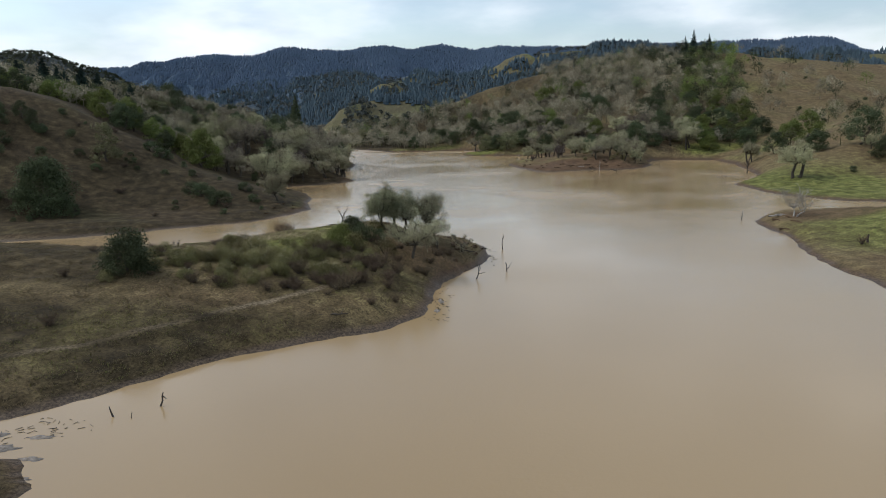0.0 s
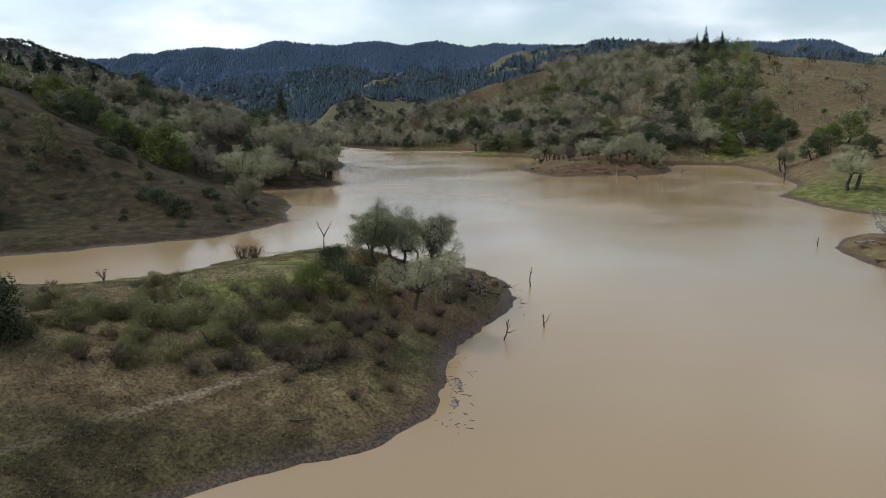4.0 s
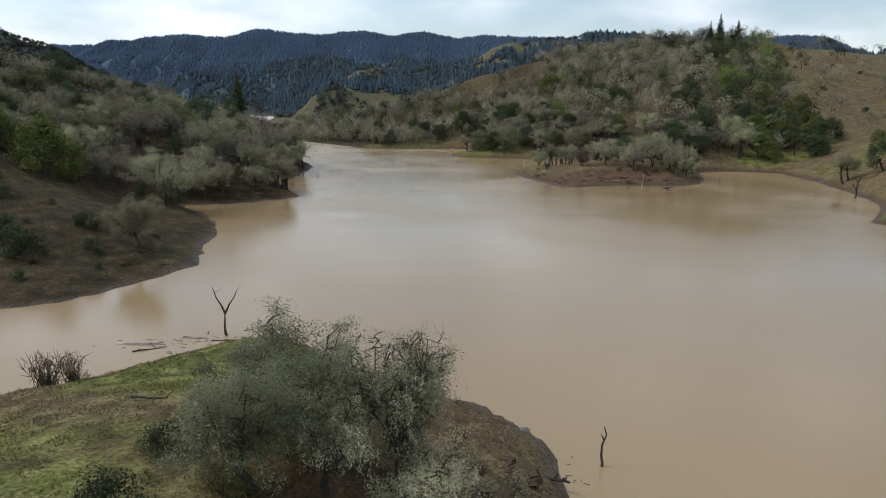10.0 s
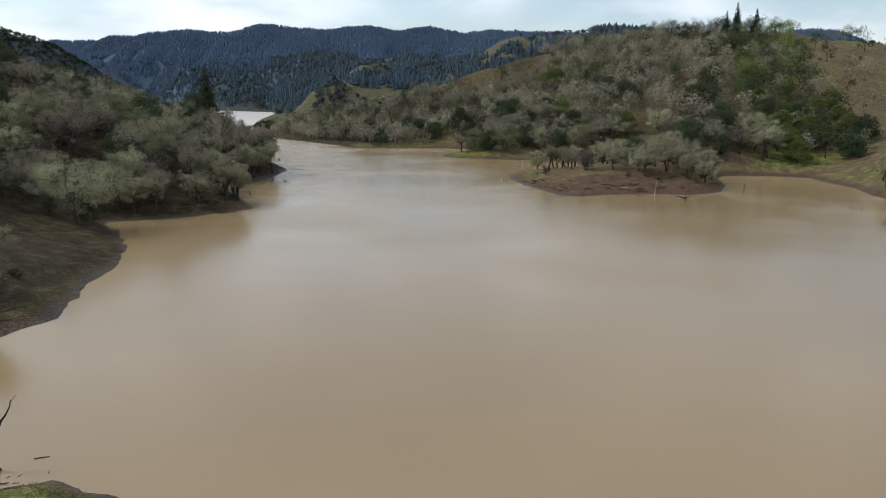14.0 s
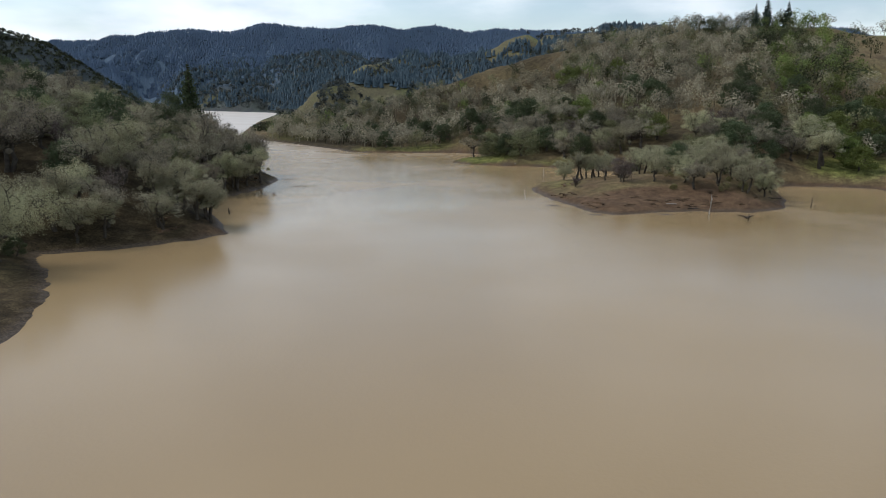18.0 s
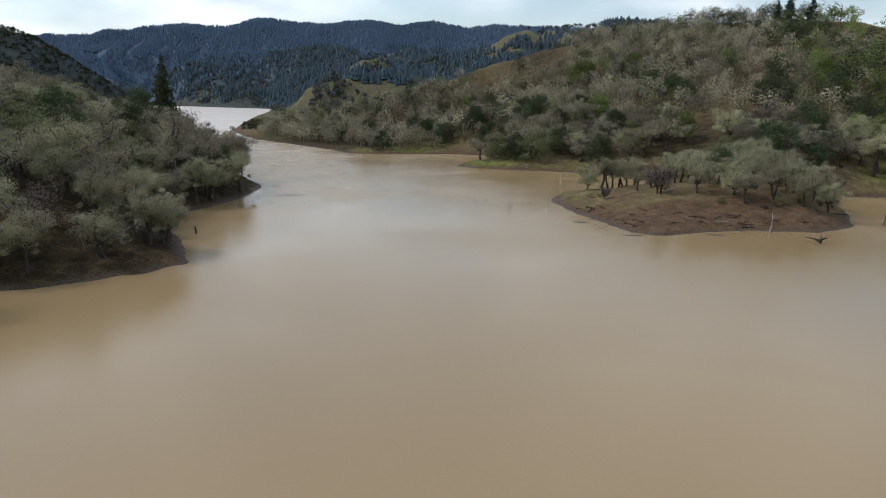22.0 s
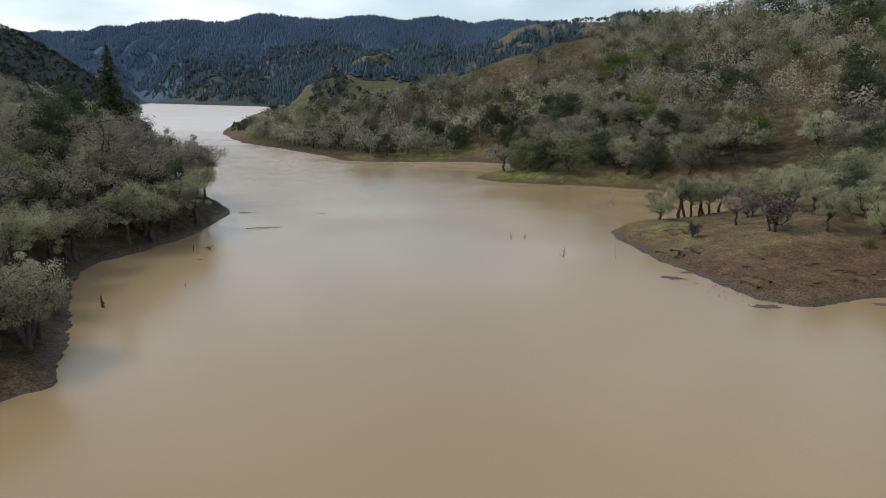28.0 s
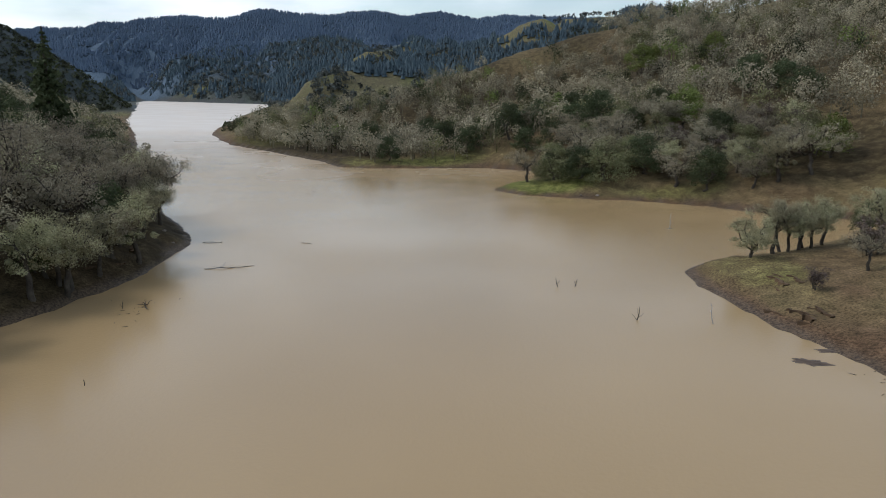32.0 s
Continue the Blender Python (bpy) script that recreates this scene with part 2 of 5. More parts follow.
    l.new(split2.outputs[1], wet.inputs[0])
    wet.inputs[3].default_value, wet.inputs[4].default_value = 0.95, 0.5
    l.new(wet.outputs[0], b.inputs["Roughness"])
    speck = ramp(n, [(0.36, (0.38, 0.38, 0.38)), (0.62, (1.28, 1.28, 1.28))])
    l.new(fine.outputs["Fac"], speck.inputs[0])
    c = mix(n, l, 1.0, c, speck.outputs[0], "MULTIPLY")
    l.new(c, b.inputs["Base Color"])
    bump = n.new("ShaderNodeBump")
    bump.inputs["Strength"].default_value, bump.inputs["Distance"].default_value = 0.8, 0.07
    l.new(fine.outputs["Fac"], bump.inputs["Height"])
    l.new(bump.outputs[0], b.inputs["Normal"])
    return m


def water_material():
    m, n, l, b = material("silty_lake_water", 0.09, 0.5)
    b.inputs["IOR"].default_value = 1.33
    geo = n.new("ShaderNodeNewGeometry")
    p = geo.outputs["Position"]
    silt = noise_node(n, l, 0.012, 4, 0.5, p)
    r = ramp(n, [(0.3, (0.286, 0.2, 0.1)), (0.7, (0.336, 0.24, 0.127))])
    l.new(silt.outputs["Fac"], r.inputs[0])
    far_reach = n.new("ShaderNodeSeparateXYZ")
    l.new(p, far_reach.inputs[0])
    clear = n.new("ShaderNodeMapRange")  # base colour paled along the far reach to stand in for bright sky reflection
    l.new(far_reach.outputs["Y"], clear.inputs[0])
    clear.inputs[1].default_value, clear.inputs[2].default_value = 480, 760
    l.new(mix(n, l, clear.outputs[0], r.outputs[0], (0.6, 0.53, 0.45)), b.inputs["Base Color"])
    calm = noise_node(n, l, 0.025, 3, 0.5, p)
    ro = n.new("ShaderNodeMapRange")
    l.new(calm.outputs["Fac"], ro.inputs[0])
    ro.inputs[1].default_value, ro.inputs[2].default_value = 0.4, 0.65
    ro.inputs[3].default_value, ro.inputs[4].default_value = 0.1, 0.24
    spot = n.new("ShaderNodeSeparateXYZ")
    l.new(p, spot.inputs[0])
    away = n.new("ShaderNodeMapRange")  # the open far reach is wind-roughened
    l.new(spot.outputs["Y"], away.inputs[0])
    away.inputs[1].default_value, away.inputs[2].default_value = 380, 700
    away.inputs[3].default_value, away.inputs[4].default_value = 0.0, 0.22
    rsum = n.new("ShaderNodeMath")
    l.new(ro.outputs[0], rsum.inputs[0])
    l.new(away.outputs[0], rsum.inputs[1])
    l.new(rsum.outputs[0], b.inputs["Roughness"])
    ripple = noise_node(n, l, 2.2, 4, 0.6, p)
    bump = n.new("ShaderNodeBump")
    bump.inputs["Distance"].default_value = 0.03
    wind = noise_node(n, l, 0.03, 3, 0.5, p)  # open reaches are ruffled by wind, sheltered ones are calm
    place = n.new("ShaderNodeSeparateXYZ")
    l.new(p, place.inputs[0])
    reach = n.new("ShaderNodeMapRange")
    l.new(place.outputs["Y"], reach.inputs[0])
    reach.inputs[1].default_value, reach.inputs[2].default_value = 190, 600
    reach.inputs[3].default_value, reach.inputs[4].default_value = 0.0, 0.75
    gust = n.new("ShaderNodeMapRange")
    l.new(wind.outputs["Fac"], gust.inputs[0])
    gust.inputs[1].default_value, gust.inputs[2].default_value = 0.4, 0.7
    gust.inputs[3].default_value, gust.inputs[4].default_value = 0.24, 0.75
    both = n.new("ShaderNodeMath")
    l.new(reach.outputs[0], both.inputs[0])
    l.new(gust.outputs[0], both.inputs[1])
    l.new(both.outputs[0], bump.inputs["Strength"])
    l.new(ripple.outputs["Fac"], bump.inputs["Height"])
    l.new(bump.outputs[0], b.inputs["Normal"])
    return m


# ---- the lie of the land ----
WEST_SHORE = [(-150, -700), (-80, -120), (-50, 10), (-34, 38), (-31, 47), (-34, 51), (-44, 54), (-50, 56), (-41, 59), (-33, 66), (-25, 75), (-16, 80),
              (-8, 85), (-4.5, 90), (-3.5, 98), (-3, 107), (0, 114), (4, 122), (6.5, 133), (6, 141), (2, 147), (-4, 150), (-9, 153), (-13, 157),
              (-17, 162.5), (-22, 164.5), (-27, 162.5), (-30, 158.8), (-34, 153.8), (-38, 149.8), (-42, 146), (-47, 140.5), (-53, 137), (-64, 134), (-80, 143), (-100, 148), (-104, 155),
              (-90, 157), (-76, 163), (-64, 172), (-52, 180), (-45, 188), (-41.5, 201), (-45, 218), (-50, 243)]
WEST_NORTH = [(-58, 258), (-67, 269), (-56, 273), (-45, 282), (-41, 289), (-44, 297), (-51, 310), (-57, 325), (-60, 335), (-56, 347), (-52, 360),
              (-52, 382), (-57, 395), (-68, 412), (-90, 450), (-130, 540), (-190, 680), (-270, 850), (-389, 1139), (-484, 1373), (-620, 1700), (-790, 2050)]
EAST_NORTH = [(-800, 2085), (-745, 1975), (-610, 1800), (-454, 1660), (-329, 1550), (-296, 1434), (-221, 1025), (-171, 780), (-148, 689), (-113, 609), (-80, 566),
              (-58, 535), (-46, 514), (-35, 508), (-15, 510), (6, 512), (20, 504), (22, 490), (12, 470), (5, 456), (11, 447), (26, 441), (41, 437),
              (54, 429), (64, 421), (78, 414), (86, 404), (72, 393), (55, 382), (42, 376), (34, 373)]
EAST_SHORE = [(28, 367), (27.5, 358), (30, 345), (33.5, 332), (37, 320), (42, 315.5), (50, 319), (62, 322), (75, 319.5), (87, 329), (95, 347), (97, 365),
              (105, 375), (120, 376), (134, 370), (133, 345), (128, 320), (121, 290), (114, 272), (104, 258), (96.5, 248), (97, 235), (99, 215),
              (109, 200), (125, 193), (150, 187), (150, 174), (125, 178), (100, 181), (86, 180), (76, 174), (70, 167), (69, 155), (68, 142),
              (64, 129), (61, 115), (62, 99), (70, 60), (90, 0), (130, -120), (200, -700)]
LAKE = np.array(WEST_SHORE + WEST_NORTH + EAST_NORTH + EAST_SHORE, float)
# crests of the hills: steepness, then x, y, z along the crest
CRESTS = [
    (0.18, [(1, 133, 2.2), (-4, 128, 4.2), (-10, 123.5, 7.0), (-18, 121, 7.5), (-25, 116, 6.9), (-32, 111, 6.2), (-45, 105, 6.0), (-60, 102, 6.6), (-110, 97, 10), (-200, 85, 19)]),
    (0.27, [(-48, 206, 2.5), (-74, 218, 7), (-91, 224, 12.5), (-109, 230, 20), (-126, 236, 27.5), (-143, 242, 34), (-230, 270, 52), (-450, 300, 80)]),
    (0.24, [(-46, 290, 2.5), (-75, 305, 12), (-125, 335, 29), (-150, 340, 36), (-200, 350, 43), (-420, 360, 80)]),
    (0.25, [(-57, 380, 3), (-85, 388, 11), (-130, 400, 23), (-220, 420, 37), (-420, 440, 72)]),
    (0.25, [(-150, 560, 8), (-280, 600, 35), (-500, 640, 80), (-900, 600, 150)]),
    (0.45, [(-380, 1125, 4), (-450, 1100, 54), (-527, 1100, 98), (-610, 1100, 126), (-750, 1080, 140), (-1200, 1000, 170)]),
    (0.3, [(-135, 650, 2), (-100, 645, 8), (-67, 645, 14), (-36, 655, 24), (-4, 665, 34), (27, 675, 42), (59, 685, 54), (100, 690, 66), (150, 650, 67),
           (200, 612, 70), (235, 605, 67)]),
    (0.26, [(235, 605, 65), (270, 600, 63), (310, 598, 60), (350, 590, 57), (450, 560, 56), (700, 500, 60)]),
    (0.2, [(104, 250, 1.5), (135, 265, 8), (180, 292, 19), (260, 340, 36), (420, 400, 50)]),
    (0.14, [(74, 164, 1.6), (100, 148, 4.0), (150, 125, 8), (300, 100, 20)]),
    (0.22, [(35, 364, 2.0), (42, 368.5, 2.9), (48, 370.5, 3.3), (56, 373, 3.7), (66, 375, 4.6), (80, 382, 7)]),
    (0.2, [(32, 352, 1.2), (52, 346, 4.0), (78, 350, 6), (95, 386, 9), (112, 430, 17), (130, 490, 31)]),
    (0.22, [(10, 455, 1.2), (28, 456, 4.5), (46, 470, 9), (62, 500, 18)]),
    (0.42, [(-330, 1545, 4), (-300, 1550, 36), (-217, 1555, 72), (-155, 1560, 92), (-45, 1560, 106), (50, 1555, 130), (109, 1555, 146), (300, 1550, 158),
            (705, 1500, 138), (872, 1500, 128), (1500, 1400, 140)]),
    (0.4, [(-750, 2040, 8), (-690, 2050, 48), (-590, 2010, 82), (-480, 1960, 112), (-350, 1900, 126), (-190, 1830, 134), (-30, 1780, 146), (150, 1740, 150)]),
    (0.35, [(-196, 1090, 4), (-170, 1100, 33), (-120, 1140, 48), (0, 1210, 66)]),
    (0.36, [(-1600, 2350, 200), (-1112, 2400, 190), (-903, 2400, 218), (-644, 2400, 222), (-534, 2370, 240), (-367, 2420, 232), (-263, 2450, 246), (-142, 2550, 238),
            (-34, 2650, 262), (60, 2640, 246), (170, 2600, 250), (519, 2500, 230), (1200, 2400, 240)]),
    (0.3, [(-300, -640, 60), (0, -680, 55), (300, -640, 60)]),
]
GRID = np.random.RandomState(7).rand(256, 256)


def soft_noise(x, y, size, shift=0):
    """Smooth random relief from 0 to 1, with lumps of the given size in metres."""
    u, v = np.asarray(x, float) / size + 17.3 * shift + 900, np.asarray(y, float) / size + 9.1 * shift + 900
    i, j = np.floor(u).astype(int), np.floor(v).astype(int)
    fu, fv = u - i, v - j
    fu, fv = fu * fu * (3 - 2 * fu), fv * fv * (3 - 2 * fv)
    i0, i1, j0, j1 = i % 256, (i + 1) % 256, j % 256, (j + 1) % 256
    return (GRID[i0, j0] * (1 - fu) + GRID[i1, j0] * fu) * (1 - fv) + (GRID[i0, j1] * (1 - fu) + GRID[i1, j1] * fu) * fv


def to_line(x, y, pts, closed=False):
    """Distance to a line of points and how far along its nearest piece lies."""
    best, piece, along = np.full(x.shape, 1e9), np.zeros(x.shape, int), np.zeros(x.shape)
    n = len(pts)
    for k in range(n if closed else n - 1):
        (ax, ay), (bx, by) = pts[k][:2], pts[(k + 1) % n][:2]
        dx, dy = bx - ax, by - ay
        s = np.clip(((x - ax) * dx + (y - ay) * dy) / (dx * dx + dy * dy), 0, 1)
        d = np.hypot(x - ax - s * dx, y - ay - s * dy)
        near = d < best
        best, piece, along = np.where(near, d, best), np.where(near, k, piece), np.where(near, s, along)
    return best, piece, along


def shore_distance(x, y):
    """Metres from the waterline: positive on land, negative in the lake."""
    wx, wy = x + 2.0 * (soft_noise(x, y, 9, 1) - 0.5) + 1.0 * (soft_noise(x, y, 2.6, 2) - 0.5), y + 2.0 * (soft_noise(x, y, 9, 3) - 0.5) + 1.0 * (soft_noise(x, y, 2.6, 4) - 0.5)
    d = to_line(wx, wy, LAKE, True)[0]
    inside = np.zeros(x.shape, bool)
    for (ax, ay), (bx, by) in zip(LAKE, np.roll(LAKE, -1, 0)):
        if ay != by:
            inside ^= ((ay > wy) != (by > wy)) & (wx < (bx - ax) * (wy - ay) / (by - ay) + ax)
    return np.where(inside, -d, d)


def height(x, y, d=None):
    x, y = np.atleast_1d(np.asarray(x, float)), np.atleast_1d(np.asarray(y, float))
    d = shore_distance(x, y) if d is None else d
    hills = [0.02 * np.clip(d, 0, 300)]
    for steep, pts in CRESTS:
        far, k, s = to_line(x, y, pts)
        z = np.array([q[2] for q in pts], float)
        zc = z[k] * (1 - s) + z[k + 1] * s
        hills.append(zc - steep * (np.sqrt(far * far + 36) - 6))
    hills = np.array(hills)
    k = 1.2 + np.clip(hills.max(0), 0, 40) * 0.05
    h = hills.max(0) + k * np.log(np.exp((hills - hills.max(0)) / k).sum(0))
    h = np.maximum(h - k * 0.6, 0)
    h = np.where(y > 900, np.minimum(h, np.where(x < -380, 1.3, 0.5) * np.clip(d, 0, None)), h)
    rough = (soft_noise(x, y, 60, 5) - 0.5) * 7 + (soft_noise(x, y, 22, 6) - 0.5) * 2.6 + (soft_noise(x, y, 8, 7) - 0.5) * 0.8
    fine = (soft_noise(x, y, 2.2, 8) - 0.5) * 0.28 + (soft_noise(x, y, 0.9, 9) - 0.5) * 0.1
    gully = np.abs(soft_noise(x + 0.25 * y, y * 0.45, 170, 70) - 0.5) * 2 + 0.5 * np.abs(soft_noise(x - 0.2 * y, y * 0.5, 70, 71) - 0.5) * 2
    h = h - np.where(y > 950, np.clip((0.62 - gully) * 60, 0, 40) * np.clip(h / 70, 0, 1) * np.clip((235 - h) / 90, 0, 1), 0)
    grow = np.clip(h / 22, 0.02, 1) * (1 + np.clip(h - 60, 0, 120) * 0.004)
    land = np.clip(d, 0, None)
    bank = 0.75 * (1 - np.exp(-land / 1.4)) + 0.02 * np.clip(land, 0, 30)
    ledge = 0.35 * np.clip((soft_noise(x, y, 14, 10) - 0.35) * 3, 0, 1) * np.clip((land - 2.2) / 0.5, 0, 1)
    for k, (at_d, rise) in enumerate(((3.4, 0.35), (6.5, 0.45))):
        wander = at_d + 4.5 * (soft_noise(x, y, 11, 12 + k) - 0.5) + 1.6 * (soft_noise(x, y, 2.5, 14 + k) - 0.5)
        ledge = ledge + rise * np.clip((soft_noise(x, y, 17, 16 + k) - 0.3) * 4, 0, 1) * np.clip((land - wander) / 0.4, 0, 1)
    up = bank + ledge + (h + rough * grow) * (1 - np.exp(-land / (9 + 9 * np.clip((y - 116) / 12, 0, 1) * np.clip((-12 - x) / 10, 0, 1) * (y < 168)))) + fine * np.clip(land / 2, 0, 1)
    return np.where(d > 0, up, np.maximum(0.22 * d, -7) - 0.02)


def spaced(parts):
    """Grid lines: (from, to, step) runs, one after another."""
    return np.unique(np.concatenate([np.arange(a, b, s) for a, b, s in parts]).round(3))


def make_mesh(name, verts, faces, mat, smooth=False):
    """A mesh from arrays: faces is a list of index arrays, each of shape (n, corners)."""
    me = bpy.data.meshes.new(name)
    verts = np.asarray(verts, np.float32)
    faces = [np.asarray(f, np.int32) for f in faces if len(f)]
    me.vertices.add(len(verts))
    me.vertices.foreach_set("co", verts.ravel())
    loops = np.concatenate([f.ravel() for f in faces])
    sizes = np.concatenate([np.full(len(f), f.shape[1], np.int32) for f in faces])
    me.loops.add(len(loops))
    me.loops.foreach_set("vertex_index", loops)
    me.polygons.add(len(sizes))
    me.polygons.foreach_set("loop_start", np.concatenate([[0], np.cumsum(sizes)[:-1]]).astype(np.int32))
    me.polygons.foreach_set("use_smooth", np.full(len(sizes), smooth))
    me.update(calc_edges=True)
    me.materials.append(mat)
    return me


def sheet(xs, ys):
    nx, ny = len(xs), len(ys)
    i = (np.arange(ny - 1)[:, None] * nx + np.arange(nx - 1)[None]).ravel()
    return np.stack([i, i + 1, i + nx + 1, i + nx], 1)


gx = spaced([(-1800, -500, 40), (-500, -220, 10), (-220, -110, 3), (-110, 10, 1.0), (10, 100, 1.1), (100, 140, 1.6), (140, 260, 3), (260, 500, 10), (500, 1601, 40)])
gy = spaced([(-700, -40, 40), (-40, 30, 6), (30, 180, 1.0), (180, 300, 1.5), (300, 385, 1.1), (385, 420, 1.6), (420, 560, 3), (560, 760, 6), (760, 1300, 14), (1300, 3201, 30)])
X, Y = np.meshgrid(gx, gy)
D = shore_distance(X.ravel(), Y.ravel())
Z = height(X.ravel(), Y.ravel(), D)
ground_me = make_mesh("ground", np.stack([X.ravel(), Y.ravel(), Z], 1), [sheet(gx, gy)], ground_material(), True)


def blob(x, y, cx, cy, rx, ry, soft=0.5):
    return np.clip((1 - np.hypot((x - cx) / rx, (y - cy) / ry)) / soft, 0, 1)


def covers(x, y, d, z):
    """How much green grass, bare soil and worn track lies at each place."""
    land = np.clip(d, 0, None)
    green = 0.85 * blob(x, y, -19, 151, 19, 16) + 0.24 * blob(x, y, -30, 74, 42, 13) + 0.9 * blob(x, y, 118, 235, 30, 45) * np.clip(1.3 - z / 6, 0, 1)
    green = green + 0.8 * blob(x, y, 17, 453, 18, 11) + 0.4 * blob(x, y, 48, 436, 22, 8) + 0.5 * blob(x, y, 85, 140, 30, 30) + 0.35 * blob(x, y, 36, 360, 10, 14) + 0.4 * blob(x, y, 58, 346, 36, 16) * soft_noise(x, y, 6, 46)
    green = green + 0.5 * blob(x, y, -40, 520, 70, 14) + 0.5 * blob(x, y, -95, 620, 40, 40) + 0.8 * blob(x, y, -85, 160, 22, 8) + 0.6 * blob(x, y, 140, 385, 26, 12)
    green = green + 0.3 * blob(x, y, -50, 196, 8, 9) + 0.35 * np.clip(soft_noise(x, y, 35, 11) * 2 - 0.9, 0, 1) + (0.3 * blob(x, y, -42, 126, 34, 14) + 0.4 * blob(x, y, -36, 139, 30, 17)) * (0.35 + 1.1 * soft_noise(x * 0.35 + y * 0.2, y, 5, 45))
    streak = soft_noise(x * 0.25 + y * 0.1, y - 0.35 * x, 2.6, 52)
    brow = blob(x, y, -30, 121, 24, 16) + blob(x, y, -24, 112, 12, 9)
    green = green + 0.45 * np.clip(brow, 0, 1) * np.clip(1.7 - 2.2 * streak, 0, 1)
    green = green + 0.42 * np.clip((y - 900) / 100, 0, 1)
    strip = np.clip(1.1 - land / np.where(y < 170, 1.5 + 3.0 * np.clip((y - 120) / 25, 0, 1) * np.clip((-28 - x) / 8, 0, 1), 2.6), 0, 1)
    hard = 0.9 * strip + 0.55 * blob(x, y, -7, 116, 13, 14) + 0.55 * blob(x, y, 58, 325, 42, 14) + 0.5 * blob(x, y, 54, 338, 40, 24) * (0.4 + soft_noise(x, y, 5, 49)) + 0.6 * blob(x, y, 84, 158, 18, 12) + 0.5 * blob(x, y, -62, 285, 26, 20)
    hard = hard + 0.5 * blob(x, y, -58, 185, 25, 16) + 0.5 * blob(x, y, -130, 330, 20, 30) + 0.5 * blob(x, y, -62, 365, 16, 40)
    slope = np.clip((-42 - x) / 6, 0, 1) * np.clip((y - 156) / 8, 0, 1) * np.clip((420 - y) / 40, 0, 1) * np.clip((x + 330) / 60, 0, 1)
    hard = hard + slope * np.clip(soft_noise(x + 0.5 * y, y - 0.3 * x, 13, 61) * 1.5 - 0.45 + 0.4 * soft_noise(x, y, 4, 62), 0, 0.9)
    green = green + slope * np.clip(soft_noise(x + 0.6 * y, y, 16, 63) * 1.4 - 0.6, 0, 0.6)
    green = green + 0.3 * np.clip((x - 100) / 30, 0, 1) * np.clip((y - 200) / 40, 0, 1) * np.clip((700 - y) / 100, 0, 1) * np.clip(soft_noise(x, y, 22, 64) * 2 - 0.6, 0, 1)
    hard = hard + 0.35 * np.clip((x - 150) / 40, 0, 1) * np.clip((y - 380) / 60, 0, 1) * np.clip((900 - y) / 100, 0, 1) * soft_noise(x + y, y - x, 9, 65)
    wood_floor = 0.3 * np.clip((y - 270) / 30, 0, 1) * np.clip((-40 - x) / 20, 0, 1) * np.clip((900 - y) / 200, 0, 1)
    hard = np.where(y > 45, hard + wood_floor, hard)
    path = to_line(x, y, [(-110, 52), (-60, 65.5), (-47, 69.5), (-40.4, 72.6), (-34.1, 78.2), (-27, 85), (-18.7, 92.8), (-14, 97.4), (-9.6, 100.9)])[0]
    track = np.clip(1.2 - path / 0.8, 0, 1) * np.clip((-9 - x) / 10, 0.4, 1.0) + 0.6 * np.clip(1 - to_line(x, y, [(-70, 135), (-50, 138), (-35, 147)])[0] / 1.5, 0, 1)
    track = track + 1.2 * blob(x, y, -34, 116, 18, 10) * soft_noise(x * 0.5, y, 4, 48) + 0.55 * np.clip(1.2 - land / 3.6, 0, 1) * np.clip((y - 120) / 20, 0, 1) * np.clip((-28 - x) / 8, 0, 1) * (y < 165)
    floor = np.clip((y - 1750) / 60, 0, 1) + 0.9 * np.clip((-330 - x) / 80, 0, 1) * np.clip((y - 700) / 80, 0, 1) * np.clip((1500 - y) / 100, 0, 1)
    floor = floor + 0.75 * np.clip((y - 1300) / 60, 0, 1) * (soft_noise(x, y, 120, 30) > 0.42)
    edge = np.clip(1.3 - land / 6, 0, 1) * np.clip((y - 122) / 10, 0, 1) * np.clip((-26 - x) / 5, 0, 1) * (y < 166)
    green = green * (1 - edge)
    return np.clip(np.stack([green, hard, track, floor], 1), 0, 1)


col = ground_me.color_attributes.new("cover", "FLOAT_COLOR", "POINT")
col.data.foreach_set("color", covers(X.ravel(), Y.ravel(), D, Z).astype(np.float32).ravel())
DS = D.reshape(X.shape)
# left slopes: heath cover, darkened further to paint in their shade
heath_and_shade = np.clip((-40 - X) / 8, 0, 1) * np.clip((Y - 148) / 14, 0, 1) * np.clip((640 - Y) / 60, 0, 1) * (0.86 + 0.2 * soft_noise(X, Y, 18, 40))
heath_and_shade = heath_and_shade + 0.5 * np.clip((soft_noise(X, Y, 9, 41) - 0.35) * 3, 0, 1) * np.clip((6 - X) / 6, 0, 1) * np.clip((Y - 86) / 6, 0, 1) * np.clip((109 - Y) / 8, 0, 1)
heath_and_shade = heath_and_shade + 0.85 * np.clip((2 - X) / 8, 0, 1) * np.clip((88 - Y) / 6, 0, 1) * np.clip((Y - 30) / 10, 0, 1) * np.clip(0.5 + soft_noise(X, Y, 7, 47), 0, 1.2)
heath_and_shade = heath_and_shade + 0.7 * np.clip((-40 - X) / 10, 0, 1) * np.clip((Y - 86) / 6, 0, 1) * np.clip((118 - Y) / 8, 0, 1)
# leaf litter on the wooded hill, with the shade between trees painted in
wooded = np.clip((Y - 395) / 30, 0, 1) * np.clip((np.interp(Y, (380, 470, 540, 600, 720), (148, 170, 192, 213, 250)) + 12 - X) / 15, 0, 1) * np.clip((860 - Y) / 100, 0, 1)
